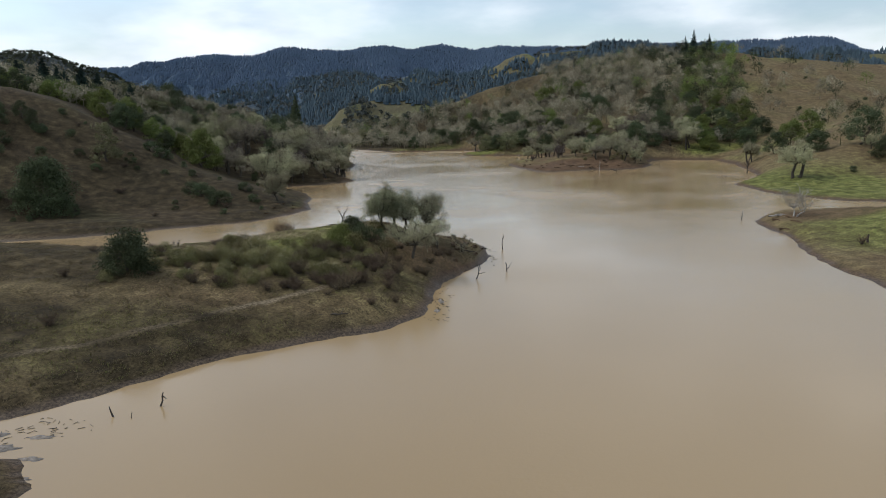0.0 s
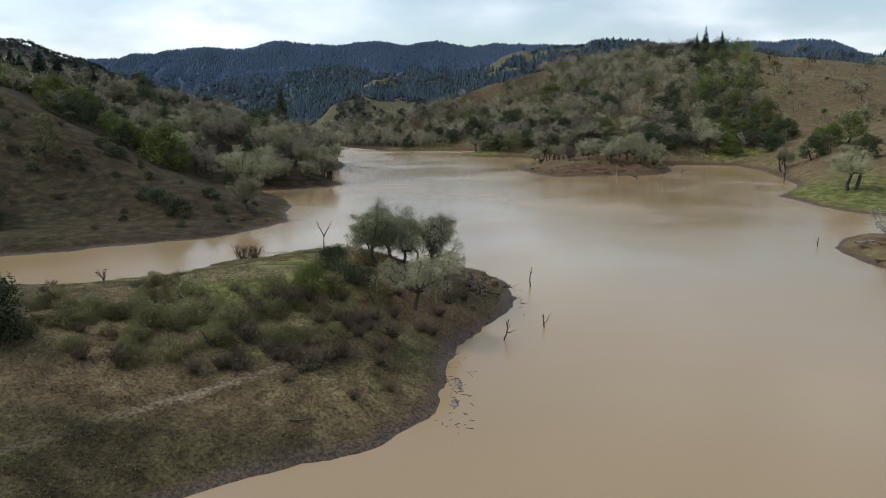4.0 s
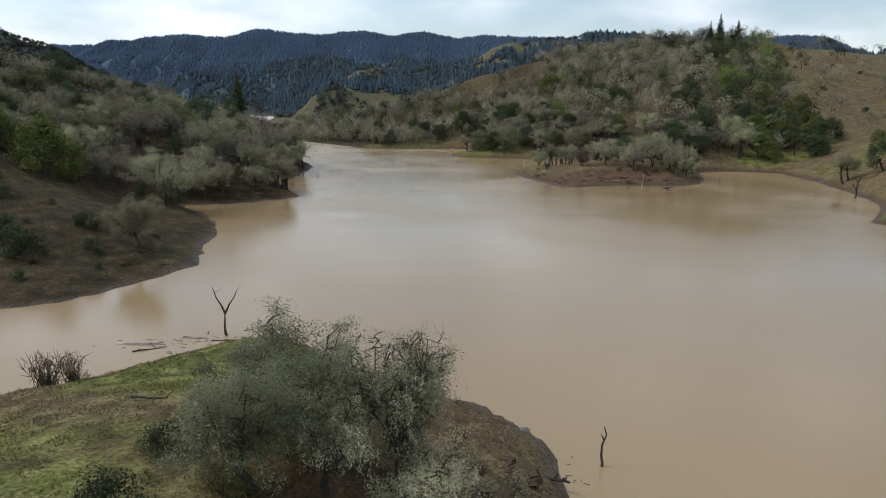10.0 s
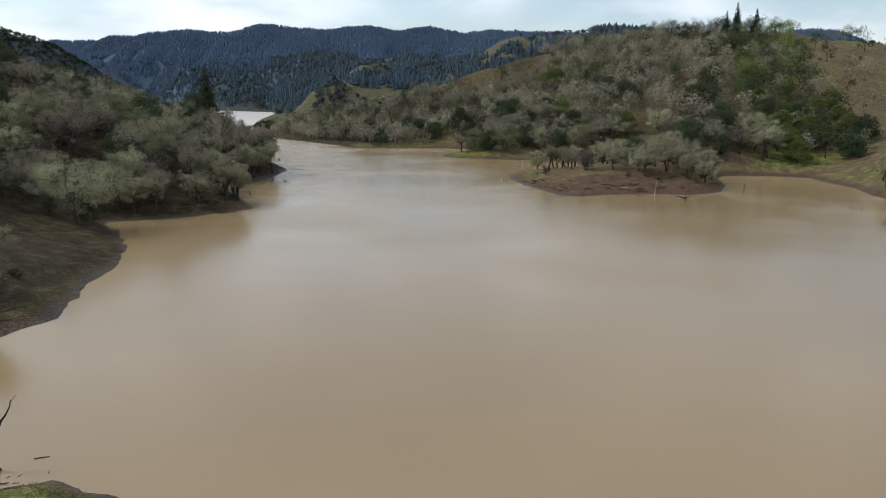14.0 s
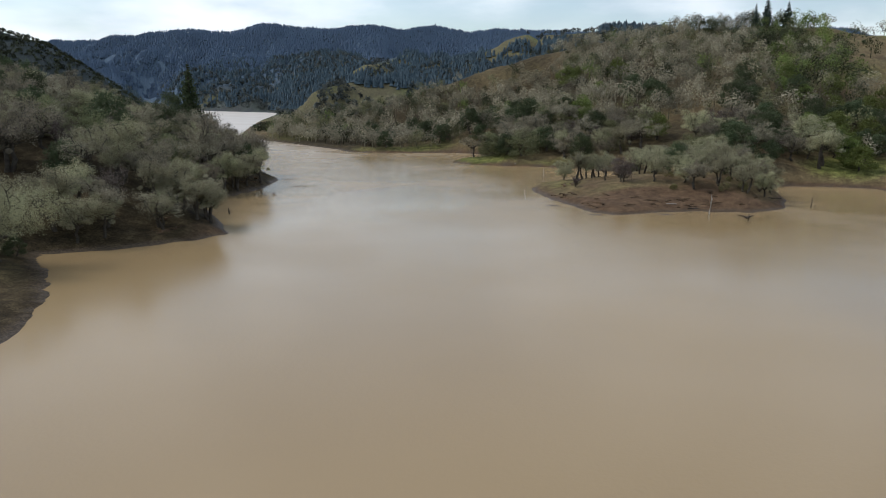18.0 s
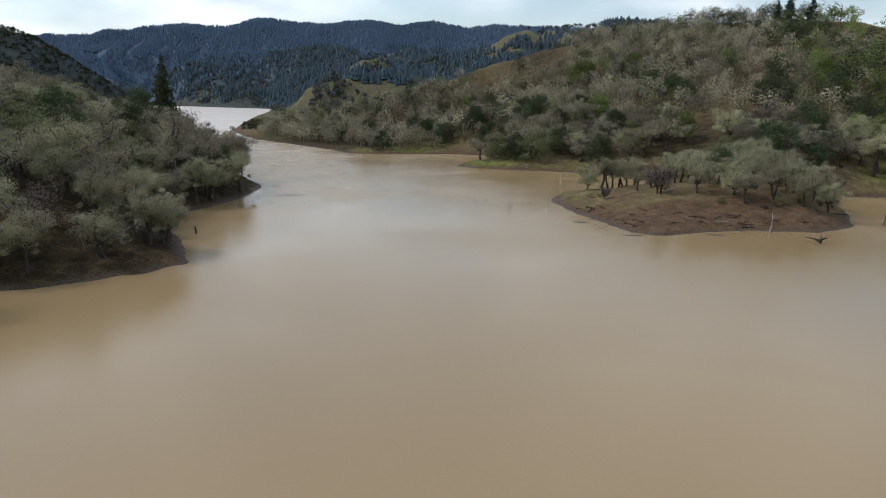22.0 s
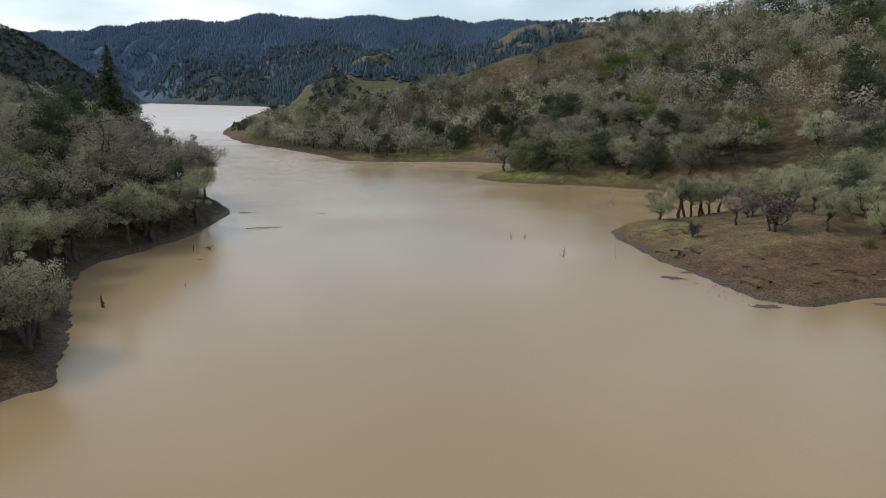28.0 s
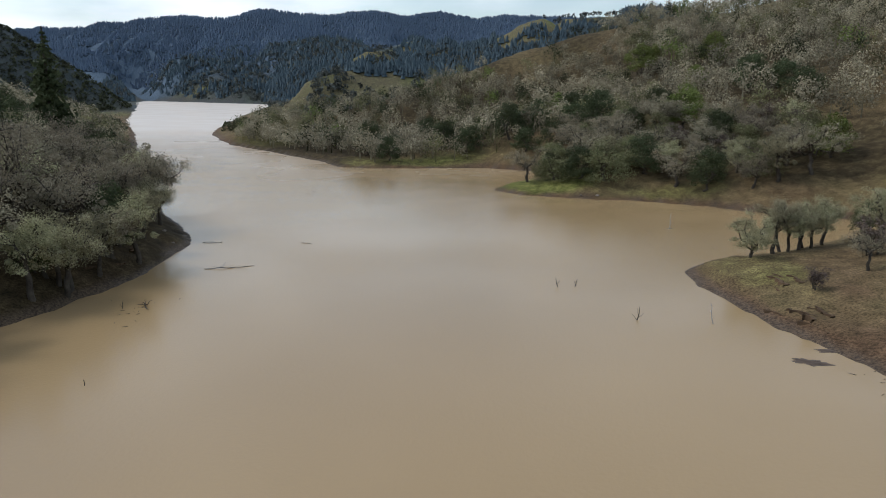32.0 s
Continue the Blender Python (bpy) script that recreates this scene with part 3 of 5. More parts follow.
heath_and_shade = heath_and_shade + wooded * (X > -200) * (X + Y > 300) * np.clip((DS - 6) / 8, 0, 1) * np.clip(soft_noise(X, Y, 30, 43) * 1.6 - 0.1, 0.15, 0.85) * np.where(X < -60, np.clip((Y - 640) / 20, 0, 1), 1)
heath_and_shade = heath_and_shade + 0.35 * np.clip((Y - 900) / 100, 0, 1) * soft_noise(X, Y, 60, 44)
wet_band = np.clip(1.15 - np.abs(D.reshape(X.shape)) / (0.5 + 1.5 * soft_noise(X, Y, 7, 42)), 0, 1) * (Y < 700)
# third channel: painted haze, stronger with distance up the valley
two = np.stack([heath_and_shade, wet_band, np.clip((Y - 1780) / 80, 0, 1) + 0.12 * np.clip((Y - 900) / 200, 0, 1), 0 * X + 1], -1)
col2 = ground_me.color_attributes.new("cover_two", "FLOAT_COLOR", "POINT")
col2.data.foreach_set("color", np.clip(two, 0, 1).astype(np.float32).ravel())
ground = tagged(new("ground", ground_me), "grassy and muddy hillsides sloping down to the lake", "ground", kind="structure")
wx, wy = spaced([(-1500, 500, 100)]), spaced([(-690, 3000, 100)])
WXX, WYY = np.meshgrid(wx, wy)
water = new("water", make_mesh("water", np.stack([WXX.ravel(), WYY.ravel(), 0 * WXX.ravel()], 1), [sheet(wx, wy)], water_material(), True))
tagged(water, "calm silty tan lake water reflecting grey sky", "water", kind="structure")


# ---- building blocks for plants and wood ----
class Shape:
    """Gathers tubes and leaves into one mesh."""

    def __init__(self):
        self.v, self.q, self.t, self.n = [], [], [], 0

    def tube(self, pts, radii, sides=6):
        pts, rings = np.asarray(pts, float), []
        for k, (p, r) in enumerate(zip(pts, radii)):
            way = pts[min(k + 1, len(pts) - 1)] - pts[max(k - 1, 0)]
            way = way / (np.linalg.norm(way) + 1e-9)
            side = np.cross(way, (0.31, 0.95, 0.05) if abs(way[2]) > 0.7 else (0, 0, 1))
            side = side / (np.linalg.norm(side) + 1e-9)
            up = np.cross(side, way)
            a = np.arange(sides) * 2 * np.pi / sides
            rings.append(p + r * (np.cos(a)[:, None] * side + np.sin(a)[:, None] * up))
        self.v.append(np.concatenate(rings))
        i = np.arange(sides)
        j = (i + 1) % sides
        for k in range(len(pts) - 1):
            a = self.n + k * sides
            self.q.append(np.stack([a + i, a + j, a + sides + j, a + sides + i], 1))
        self.n += len(pts) * sides

    def leaves(self, centres, size, rng, hang=0.0, narrow=0.6, flat=0.0, out=None, loose=0.55):
        """Small leafy sprays. out: the way each one faces, loosely."""
        c = np.asarray(centres, float)
        n = len(c)
        if not n:
            return
        size = np.broadcast_to(np.asarray(size, float), n)[:, None]
        a, b = rng.normal(size=(n, 3)), rng.normal(size=(n, 3))
        a[:, 2] = a[:, 2] * (1 - flat) - hang * 3
        if out is not None:
            f = out / (np.linalg.norm(out, axis=1, keepdims=True) + 1e-9) + rng.normal(0, loose, (n, 3))
            f /= np.linalg.norm(f, axis=1, keepdims=True)
            a -= (a * f).sum(1, keepdims=True) * f
            b = np.cross(f, a)
        a /= np.linalg.norm(a, axis=1, keepdims=True)
        b -= (a * b).sum(1, keepdims=True) * a
        b /= np.linalg.norm(b, axis=1, keepdims=True)
        self.v.append(np.stack([c - a * size, c + b * size * narrow, c + a * size, c - b * size * narrow], 1).reshape(-1, 3))
        self.q.append(self.n + np.arange(4 * n).reshape(-1, 4))
        self.n += 4 * n

    def triangles(self, tri):
        """tri: an array of corners, shape (n, 3, 3)."""
        self.v.append(tri.reshape(-1, 3))
        self.t.append(self.n + np.arange(3 * len(tri)).reshape(-1, 3))
        self.n += 3 * len(tri)

    def mesh(self, name, mat, smooth=False):
        return make_mesh(name, np.concatenate(self.v), [np.concatenate(a) for a in (self.q, self.t) if a], mat, smooth)


def part(name, shape, mat, parent, label="", smooth=False):
    ob = new(name, shape.mesh(name, mat, smooth) if isinstance(shape, Shape) else shape)
    ob.parent = parent
    if label:
        ob["label"] = label
    return ob


def crooked(rng, a, b, n, bend, sag=0.0):
    """A wandering line of n points from a to b."""
    s = np.linspace(0, 1, n)[:, None]
    p = np.asarray(a, float) * (1 - s) + np.asarray(b, float) * s
    p[1:-1] += rng.normal(0, bend, (n - 2, 3))
    p[:, 2] += sag * np.sin(np.pi * s[:, 0])
    return p


def at(line, s):
    k = min(int(s * (len(line) - 1)), len(line) - 2)
    f = s * (len(line) - 1) - k
    return line[k] * (1 - f) + line[k + 1] * f


def branching(rng, h, spread, limbs=5, subs=6, twigs=3, sides=6, trunks=1, low=0.22, gnarl=1.0, thick=1.0):
    """The wood of a wide-crowned tree. Returns the wood, the limb ends and the twig ends."""
    w, tips = Shape(), []
    r0 = (0.024 * h + 0.05) * thick
    for stem in range(trunks):
        root = np.array([0.0, 0, -0.6]) if trunks == 1 else np.array([*rng.normal(0, 0.35, 2), -0.6])
        fork = root + (*rng.normal(0, 0.05 * h * trunks, 2), 0.6 + h * rng.uniform(low * 0.8, low * 1.3))
        trunk = crooked(rng, root, fork, 5, 0.02 * h * gnarl)
        w.tube(trunk, np.linspace(r0 * 1.35, r0 * 0.85, 5), sides + 1)
        start = rng.uniform(0, 6.3)
        for i in range(limbs):
            az = start + i * 6.283 / limbs + rng.normal(0, 0.3)
            reach = spread * rng.uniform(0.35, 0.95)
            top = h * (0.97 - 0.42 * (reach / spread) ** 2) * rng.uniform(0.86, 1.0)
            end = np.array([reach * math.cos(az), reach * math.sin(az), top])
            limb = crooked(rng, fork, end, 8, 0.033 * h * gnarl, -0.05 * h)
            w.tube(limb, np.linspace(r0 * 0.62, r0 * 0.14, 8), sides)
            for _ in range(subs):
                s = rng.uniform(0.3, 1.0)
                a = at(limb, s)
                way = rng.normal(0, 1, 3) + np.array([math.cos(az), math.sin(az), 0.35]) * 0.6
                way /= np.linalg.norm(way)
                way[2] *= 0.75
                b = a + way * spread * rng.uniform(0.22, 0.42)
                b[2] = max(b[2], 0.16 * h)
                sub = crooked(rng, a, b, 5, 0.024 * h * gnarl, 0.02 * h)
                w.tube(sub, np.linspace(r0 * 0.22, r0 * 0.07, 5) * gnarl ** 0.4, max(sides - 2, 3))
                tips.append(b)
                for _ in range(twigs):
                    a2 = at(sub, rng.uniform(0.25, 1.0))
                    way = rng.normal(0, 1, 3)
                    way[2] = abs(way[2]) * 0.6 - 0.1
                    b2 = a2 + way / np.linalg.norm(way) * h * rng.uniform(0.07, 0.15)
                    w.tube([a2, (a2 + b2) / 2 + rng.normal(0, 0.012 * h, 3), b2], [r0 * 0.07, r0 * 0.05, r0 * 0.025], 3)
                    tips.append(b2)
                    tips.append((a2 + b2) / 2)
    return w, np.array(tips)


def around(rng, tips, each, wide, squash=0.75):
    c = np.repeat(tips, each, 0)
    off = rng.normal(0, wide, c.shape)
    off[:, 2] *= squash
    return c + off


def grey_oak(seed, h, spread, each=12, leaf=0.2, limbs=5, subs=6, twigs=3, trunks=1, sides=5, mat=None, hanging=0, label="", low=0.22, dome=0, dome_each=130, gnarl=1.0, thick=1.0, bark=None):
    rng = np.random.RandomState(seed)
    tree = tagged(new("oak_tree"), label or "grey lichen-covered oak with a wide airy crown", "tree")
    w, tips = branching(rng, h, spread, limbs, subs, twigs, sides, trunks, low, gnarl, thick)
    part("trunk", w, bark or BARK, tree, smooth=True)
    if each:
        c = Shape()
        full = tips[rng.rand(len(tips)) < (0.8 if dome else 0.68)]
        n = int(each * 1.6)
        off = rng.normal(0, 1, (len(full) * n, 3)) * (0.042 * h, 0.042 * h, 0.03 * h)
        p = np.repeat(full, n, 0) + off
        face = (p - (0, 0, 0.42 * h)) / h + off / (0.06 * h) + (0, 0, 0.55)
        c.leaves(p, rng.uniform(0.5, 1.2, len(p)) * leaf, rng, out=face)
        if dome:
            clumps(c, rng, lumps(rng, dome, spread * 0.86, h * 0.5, h * 0.42), (0.15 if dome_each > 100 else 0.2) * spread, dome_each, leaf * 1.1)
        part("crown", c, mat or OAK_LEAF, tree)
    if hanging:
        c = Shape()
        low_tips = tips[(tips[:, 2] < 0.8 * h) & (rng.rand(len(tips)) < 0.09 + 0.04 * hanging)]
        root = around(rng, low_tips, 3, 0.035 * h)
        fall = rng.uniform(0.1, 0.15 * h, len(root))
        s = np.linspace(0, 1, 9)[None, :, None]
        p = root[:, None] - (0, 0, 1) * s * fall[:, None, None] + rng.normal(0, 0.07, (len(root), 9, 3))
        p = p.reshape(-1, 3)
        p = p[p[:, 2] > 0.5]
        c.leaves(p, rng.uniform(0.04, 0.12, len(p)), rng, hang=0.4, narrow=0.35)
        part("lichen_crown", c, LICHEN, tree, "pale hanging lichen")
    return tree


def lumps(rng, n, rx, rz, base):
    """Centres of foliage clumps over a dome."""
    a, u = rng.uniform(0, 6.283, n), rng.uniform(-0.25, 1, n)
    r = np.sqrt(np.clip(1 - np.clip(u, 0, 1) ** 2, 0, 1)) * rng.uniform(0.45, 1.0, n)
    return np.stack([rx * r * np.cos(a), rx * r * np.sin(a), base + rz * u * rng.uniform(0.75, 1.05, n)], 1)


def clumps(shape, rng, centres, radius, each, leaf):
    for c in centres:
        r = radius * rng.uniform(0.7, 1.25)
        p = rng.normal(size=(each, 3))
        p /= np.linalg.norm(p, axis=1, keepdims=True)
        p[:, 2] *= 0.75
        shape.leaves(c + p * r * rng.uniform(0.55, 1.08, (each, 1)), rng.uniform(0.6, 1.3, each) * leaf, rng, out=p + (0, 0, 0.35), loose=0.45)


def leafy_tree(name, seed, h, spread, mat, label, n=34, each=42, leaf=0.27, low=0.3):
    rng = np.random.RandomState(seed)
    tree = tagged(new(name), label, "tree")
    w, _ = branching(rng, h * 0.8, spread * 0.75, 4, 3, 0, 5, 1, 0.25)
    part("trunk", w, BARK, tree, smooth=True)
    c = Shape()
    clumps(c, rng, lumps(rng, n, spread * 0.82, h * (1 - low) * 0.85, h * low), 0.3 * spread, each, leaf)
    part("crown", c, mat, tree)
    return tree


def shrub(name, seed, h, spread, mat, label, n=16, each=36, leaf=0.13, stems=6, tips=0):
    rng = np.random.RandomState(seed)
    bush = tagged(new(name), label, "shrub")
    w = Shape()
    for _ in range(stems):
        a = rng.uniform(0, 6.283)
        w.tube(crooked(rng, (0, 0, -0.3), (spread * 0.6 * math.cos(a), spread * 0.6 * math.sin(a), h * rng.uniform(0.5, 0.8)), 4, 0.06), [0.05, 0.04, 0.03, 0.015], 4)
    part("stem", w, BARK, bush, smooth=True)
    c = Shape()
    clumps(c, rng, lumps(rng, n, spread * 0.85, h * 0.75, h * 0.2), 0.36 * spread, each, leaf)
    part("foliage", c, mat, bush)
    if tips:
        c = Shape()
        p = lumps(rng, n * 5, spread * 0.95, h * 0.95, h * 0.25)
        p = around(rng, p[p[:, 2] > 0.45 * h], tips, 0.09)
        c.leaves(p, rng.uniform(0.03, 0.06, len(p)), rng)
        part("flowering_top", c, LICHEN, bush, "pale dry flowering top")["kind"] = "stuff"
    return bush


def twiggy_shrub(name, seed, h, spread, label, stems=34):
    rng = np.random.RandomState(seed)
    bush = tagged(new(name), label, "shrub")
    w, c = Shape(), Shape()
    for _ in range(stems):
        a, r = rng.uniform(0, 6.283), spread * rng.uniform(0.2, 1)
        end = (r * math.cos(a), r * math.sin(a), h * rng.uniform(0.6, 1))
        line = crooked(rng, (0, 0, -0.2), end, 5, 0.05 * h)
        w.tube(line, np.linspace(0.03, 0.008, 5), 3)
        for _ in range(9):
            p = at(line, rng.uniform(0.3, 1))
            c.tube([p, p + rng.normal(0, 0.15 * h, 3) + (0, 0, 0.08 * h)], [0.016, 0.006], 3)
    part("stem", w, BARK, bush, smooth=True)
    part("brushwood", c, BRUSH, bush)
    return bush


def conifer(seed, h, spread, label, mat=None, rows=22):
    rng = np.random.RandomState(seed)
    tree = tagged(new("conifer_tree"), label, "tree")
    w, c = Shape(), Shape()
    w.tube([(0, 0, -0.6), (0.05, 0, h * 0.5), (0, 0, h)], [0.03 * h, 0.017 * h, 0.004 * h], 7)
    part("trunk", w, BARK, tree, smooth=True)
    for k in range(rows):
        s = k / rows
        z = h * (0.1 + 0.88 * s)
        reach = spread * (1 - s) ** 0.85 + 0.15
        for _ in range(8 if s < 0.7 else 5):
            if rng.rand() < 0.1:
                continue
            a, r = rng.uniform(0, 6.283), reach * rng.uniform(0.6, 1.12)
            m = 5
            u = np.linspace(0.25, 1, m)
            p = np.stack([r * u * math.cos(a), r * u * math.sin(a), z - 0.22 * r * u ** 1.5 + 0.05 * h * 0], 1)
            c.leaves(np.repeat(p, 3, 0) + rng.normal(0, 0.1 * reach + 0.05, (3 * m, 3)) * (1, 1, 0.5), rng.uniform(0.5, 1.0, 3 * m) * (0.2 * spread * (1 - 0.6 * s)), rng, hang=0.15, narrow=0.5)
    part("crown", c, mat or NEEDLES, tree)
    return tree


def snag(seed, h, lean, forks, label, mat=None, thick=0.09, name="dead_snag", category="dead tree", sides=6, twigs=0):
    """A drowned dead stem. forks: (height share, azimuth in degrees, length, rise)."""
    rng = np.random.RandomState(seed)
    ob = tagged(new(name), label, category)
    w = Shape()
    stem = crooked(rng, (0, 0, -1.2), (lean[0], lean[1], h), 7, 0.035 * h)
    stem[0, :2] = 0
    w.tube(stem, np.linspace(thick * 1.25, thick * 0.35, 7), sides)
    part("trunk", w, mat or DEAD, ob, smooth=True)
    for s, az, length, rise in forks:
        b = Shape()
        p = at(stem, s)
        a = radians(az)
        line = crooked(rng, p, p + np.array([math.cos(a) * length, math.sin(a) * length, rise]), 6, 0.05 * length)
        b.tube(line, np.linspace(thick * 0.7, thick * 0.15, 6), 5)
        branch = part("branch", b, mat or DEAD, ob, smooth=True)
        for _ in range(twigs):
            q, g = at(line, rng.uniform(0.3, 1)), Shape()
            g.tube([q, q + rng.normal(0, 0.18 * length, 3) + (0, 0, 0.1 * length)], [thick * 0.2, thick * 0.06], 3)
            part("twig", g, mat or DEAD, branch)
    return ob


def log(seed, length, thick, label, mat=None, branches=3, name="drift_log"):
    rng = np.random.RandomState(seed)
    ob = tagged(new(name), label, "log")
    w = Shape()
    line = crooked(rng, (-length / 2, 0, 0), (length / 2, 0, thick * 0.5), 7, 0.03 * length * 0.5)
    w.tube(line, np.linspace(thick, thick * 0.4, 7), 7)
    part("trunk", w, mat or DEAD, ob, smooth=True)
    for k in range(branches):
        b = Shape()
        p = at(line, rng.uniform(0.3, 0.95))
        b.tube(crooked(rng, p, p + rng.normal(0, 0.2 * length, 3) * (1, 1, 0.35) + (0, 0, 0.06 * length), 4, 0.02 * length), np.linspace(thick * 0.5, thick * 0.12, 4), 5)
        part("branch", b, mat or DEAD, ob, smooth=True)
    return ob


def level(x, y):
    return float(max(height(x, y)[0], 0.0))


def stand(ob, x, y, turn=0, scale=1.0, sink=0.0, z=None):
    ob.matrix_basis = pose(x, y, (level(x, y) if z is None else z) - sink, 0, 0, turn) @ Matrix.Scale(scale, 4)
    return ob


def again(ob, x, y, turn=0, scale=1.0, sink=0.0, label="", tall=1.0, z=None):
    m = pose(x, y, (level(x, y) if z is None else z) - sink, 0, 0, turn) @ Matrix.Diagonal((scale, scale, scale * tall, 1))
    c = copy_thing(ob, m)
    if label:
        c["label"] = label
    return c


# ---- the point with the lichen oaks ----
stand(grey_oak(11, 7.0, 4.3, 22, 0.06, 7, 8, 4, 1, 7, mat=OAK_PALE, hanging=14, label="pale lichen-hung oak on the slope of the point", low=0.26), -6.9, 110.9, 40)
stand(grey_oak(12, 8.8, 4.4, 22, 0.055, 6, 9, 4, 2, 8, mat=POINT_OAK, hanging=8, label="tall double-trunked oak with bare upper limbs on the point", low=0.42, gnarl=1.5), -5.4, 127.0, 15)
stand(grey_oak(13, 6.6, 4.8, 42, 0.055, 8, 11, 4, 1, 8, mat=POINT_OAK, hanging=3, label="dense grey-green oak with a leaning dark trunk", low=0.26, dome=54), -12.3, 121.2, 80)
stand(grey_oak(14, 6.4, 3.2, 16, 0.06, 5, 7, 4, 1, 7, mat=OAK_PALE, hanging=14, label="small oak draped with hanging pale lichen", low=0.34), -3.2, 121.6, 200)
stand(grey_oak(15, 7.4, 4.9, 42, 0.055, 8, 11, 4, 1, 8, mat=POINT_OAK, hanging=3, label="dense round-topped oak beside the other oaks", low=0.24, dome=54), -11.0, 127.6, 130)
stand(grey_oak(16, 6.2, 3.2, 26, 0.055, 6, 9, 4, 1, 8, mat=POINT_OAK, hanging=12, label="small grey-green oak hung with lichen", low=0.34, dome=12), -8.6, 122.0, 10)
stand(grey_oak(17, 3.8, 2.3, 3, 0.1, 4, 6, 4, 1, 5, label="small bare leaning oak above the muddy bank", gnarl=1.5), 1.0, 124.6, 60)
stand(grey_oak(18, 8.8, 2.6, 4, 0.045, 5, 9, 5, 1, 7, mat=OAK_PALE, label="bare twisted oak behind the leafy ones", low=0.5, gnarl=1.3, thick=0.6), -3.9, 131.4, 60)
stand(grey_oak(19, 8.0, 2.4, 4, 0.045, 5, 9, 5, 1, 7, mat=OAK_PALE, label="bare crooked oak with a leaning trunk", low=0.45, gnarl=1.3, thick=0.6), -7.5, 131.8, 160)
stand(leafy_tree("evergreen_oak", 21, 6.2, 4.2, EVERGREEN, "dark round evergreen oak on the open slope", 80, 120, 0.14, 0.12), -44.6, 94.2)
stand(shrub("evergreen_bush", 22, 4.2, 2.5, WILLOW, "bright green bush above the path", 44, 110, 0.09), -18.1, 108.6)
stand(shrub("evergreen_bush", 23, 2.0, 1.5, EVERGREEN, "rounded dark green bush in the grass", 34, 90, 0.065), -17.7, 125.2)
stand(shrub("evergreen_bush", 24, 2.9, 2.1, EVERGREEN, "dark green bush under the oaks", 36, 90, 0.085), -14.8, 113.6)
stand(shrub("evergreen_bush", 25, 2.6, 2.0, EVERGREEN, "dark green bush behind the bright one", 34, 90, 0.085), -17.4, 117.2)
stand(shrub("evergreen_bush", 26, 2.6, 1.8, SAGE, "dense grey-green bush on the slope", 34, 90, 0.08), -15.6, 109.6)
stand(shrub("evergreen_bush", 27, 1.9, 1.3, EVERGREEN, "small blue-green bush below the oaks", 30, 80, 0.065), -12.4, 114.6)
stand(grey_oak(28, 3.4, 0.9, 1, 0.05, 4, 6, 4, 1, 5, mat=TWIGS, label="slender bare sapling beside the creek"), -54.0, 135.6, 0)
stand(grey_oak(29, 2.2, 0.7, 1, 0.05, 4, 5, 4, 1, 5, mat=TWIGS, label="slender bare sapling on the green tip"), -20.5, 152.3, 0)

sage = [shrub("sage_shrub", 40 + k, h, s, SAGE, "grey-green sage shrub with pale tips on the point", 26, 120, 0.055, tips=1) for k, (h, s) in enumerate(((1.7, 1.5), (1.3, 1.3), (2.0, 1.8)))]
sage_at = [(-29.5, 98.7), (-36.4, 93.5), (-20.6, 102.9)]
for ob, (x, y) in zip(sage, sage_at):
    ob["group"] = "sage shrubs on the point"
    stand(ob, x, y)
pick = np.random.RandomState(5)
sage_mass = [(-27.6, 93), (-24.6, 95.8), (-24.2, 100.6), (-29.6, 104.1), (-32, 105.9), (-34.9, 104), (-31.7, 99), (-31.3, 101.7), (-18.4, 97.7), (-16.8, 98.2), (-19.3, 97.1), (-34.2, 101),
             (-35.9, 100.8), (-31.7, 95.8), (-29.4, 100.3), (-27.4, 102), (-24.9, 99.4), (-13.2, 106.1), (-22, 108.4), (-35.3, 110.9), (-39, 98), (-41, 102)]
for x, y in sage_mass:
    again(sage[pick.randint(3)], x, y, pick.uniform(0, 360), pick.uniform(0.95, 1.3), 0.05)
    for _ in range(2):
        again(sage[pick.randint(3)], x + pick.normal(0, 1.6), y + pick.normal(0, 1.2), pick.uniform(0, 360), pick.uniform(0.5, 1.0), 0.05)
for _ in range(50):
    again(sage[pick.randint(3)], pick.uniform(-52, -14), pick.normal(101.5, 4.5), pick.uniform(0, 360), pick.uniform(0.4, 0.9), 0.05)
brown = [twiggy_shrub("twiggy_shrub", 50 + k, h, s, "dead brown twiggy shrub in dry grass") for k, (h, s) in enumerate(((1.4, 1.3), (0.9, 1.2)))]
for ob, (x, y) in zip(brown, ((-36.2, 147.5), (-34.6, 149))):
    ob["group"] = "twiggy shrubs on the point"
    stand(ob, x, y)
for x, y, k, g in ((-36.4, 146.9, 1.5, 1.6), (-34.9, 148.3, 1.2, 1.7), (-47.5, 137.6, 0.6, 1.2), (-42.5, 142.6, 0.5, 1.2)):
    again(brown[0], x, y, 40 * k, k, label="leafless twiggy shrub at the water's edge", tall=g)
for _ in range(36):
    again(brown[pick.randint(2)], pick.uniform(-55, -6), pick.normal(101, 8), pick.uniform(0, 360), pick.uniform(0.6, 1.2))
brown_mass = [(-21.9, 103.9), (-20.4, 105.2), (-19.3, 107.2), (-12.1, 103.5), (-13.4, 102.3), (-10.7, 105.5), (-21.9, 97.2), (-21.3, 93.2), (-21.5, 92.3), (-13.9, 94.9), (-14.8, 93.9), (-12.8, 96.2),
              (-15.8, 93), (-8.8, 101.9), (-4.8, 108.2), (-31.1, 92), (-18.6, 94.6), (-17.1, 94.9), (-15.9, 102.1)]
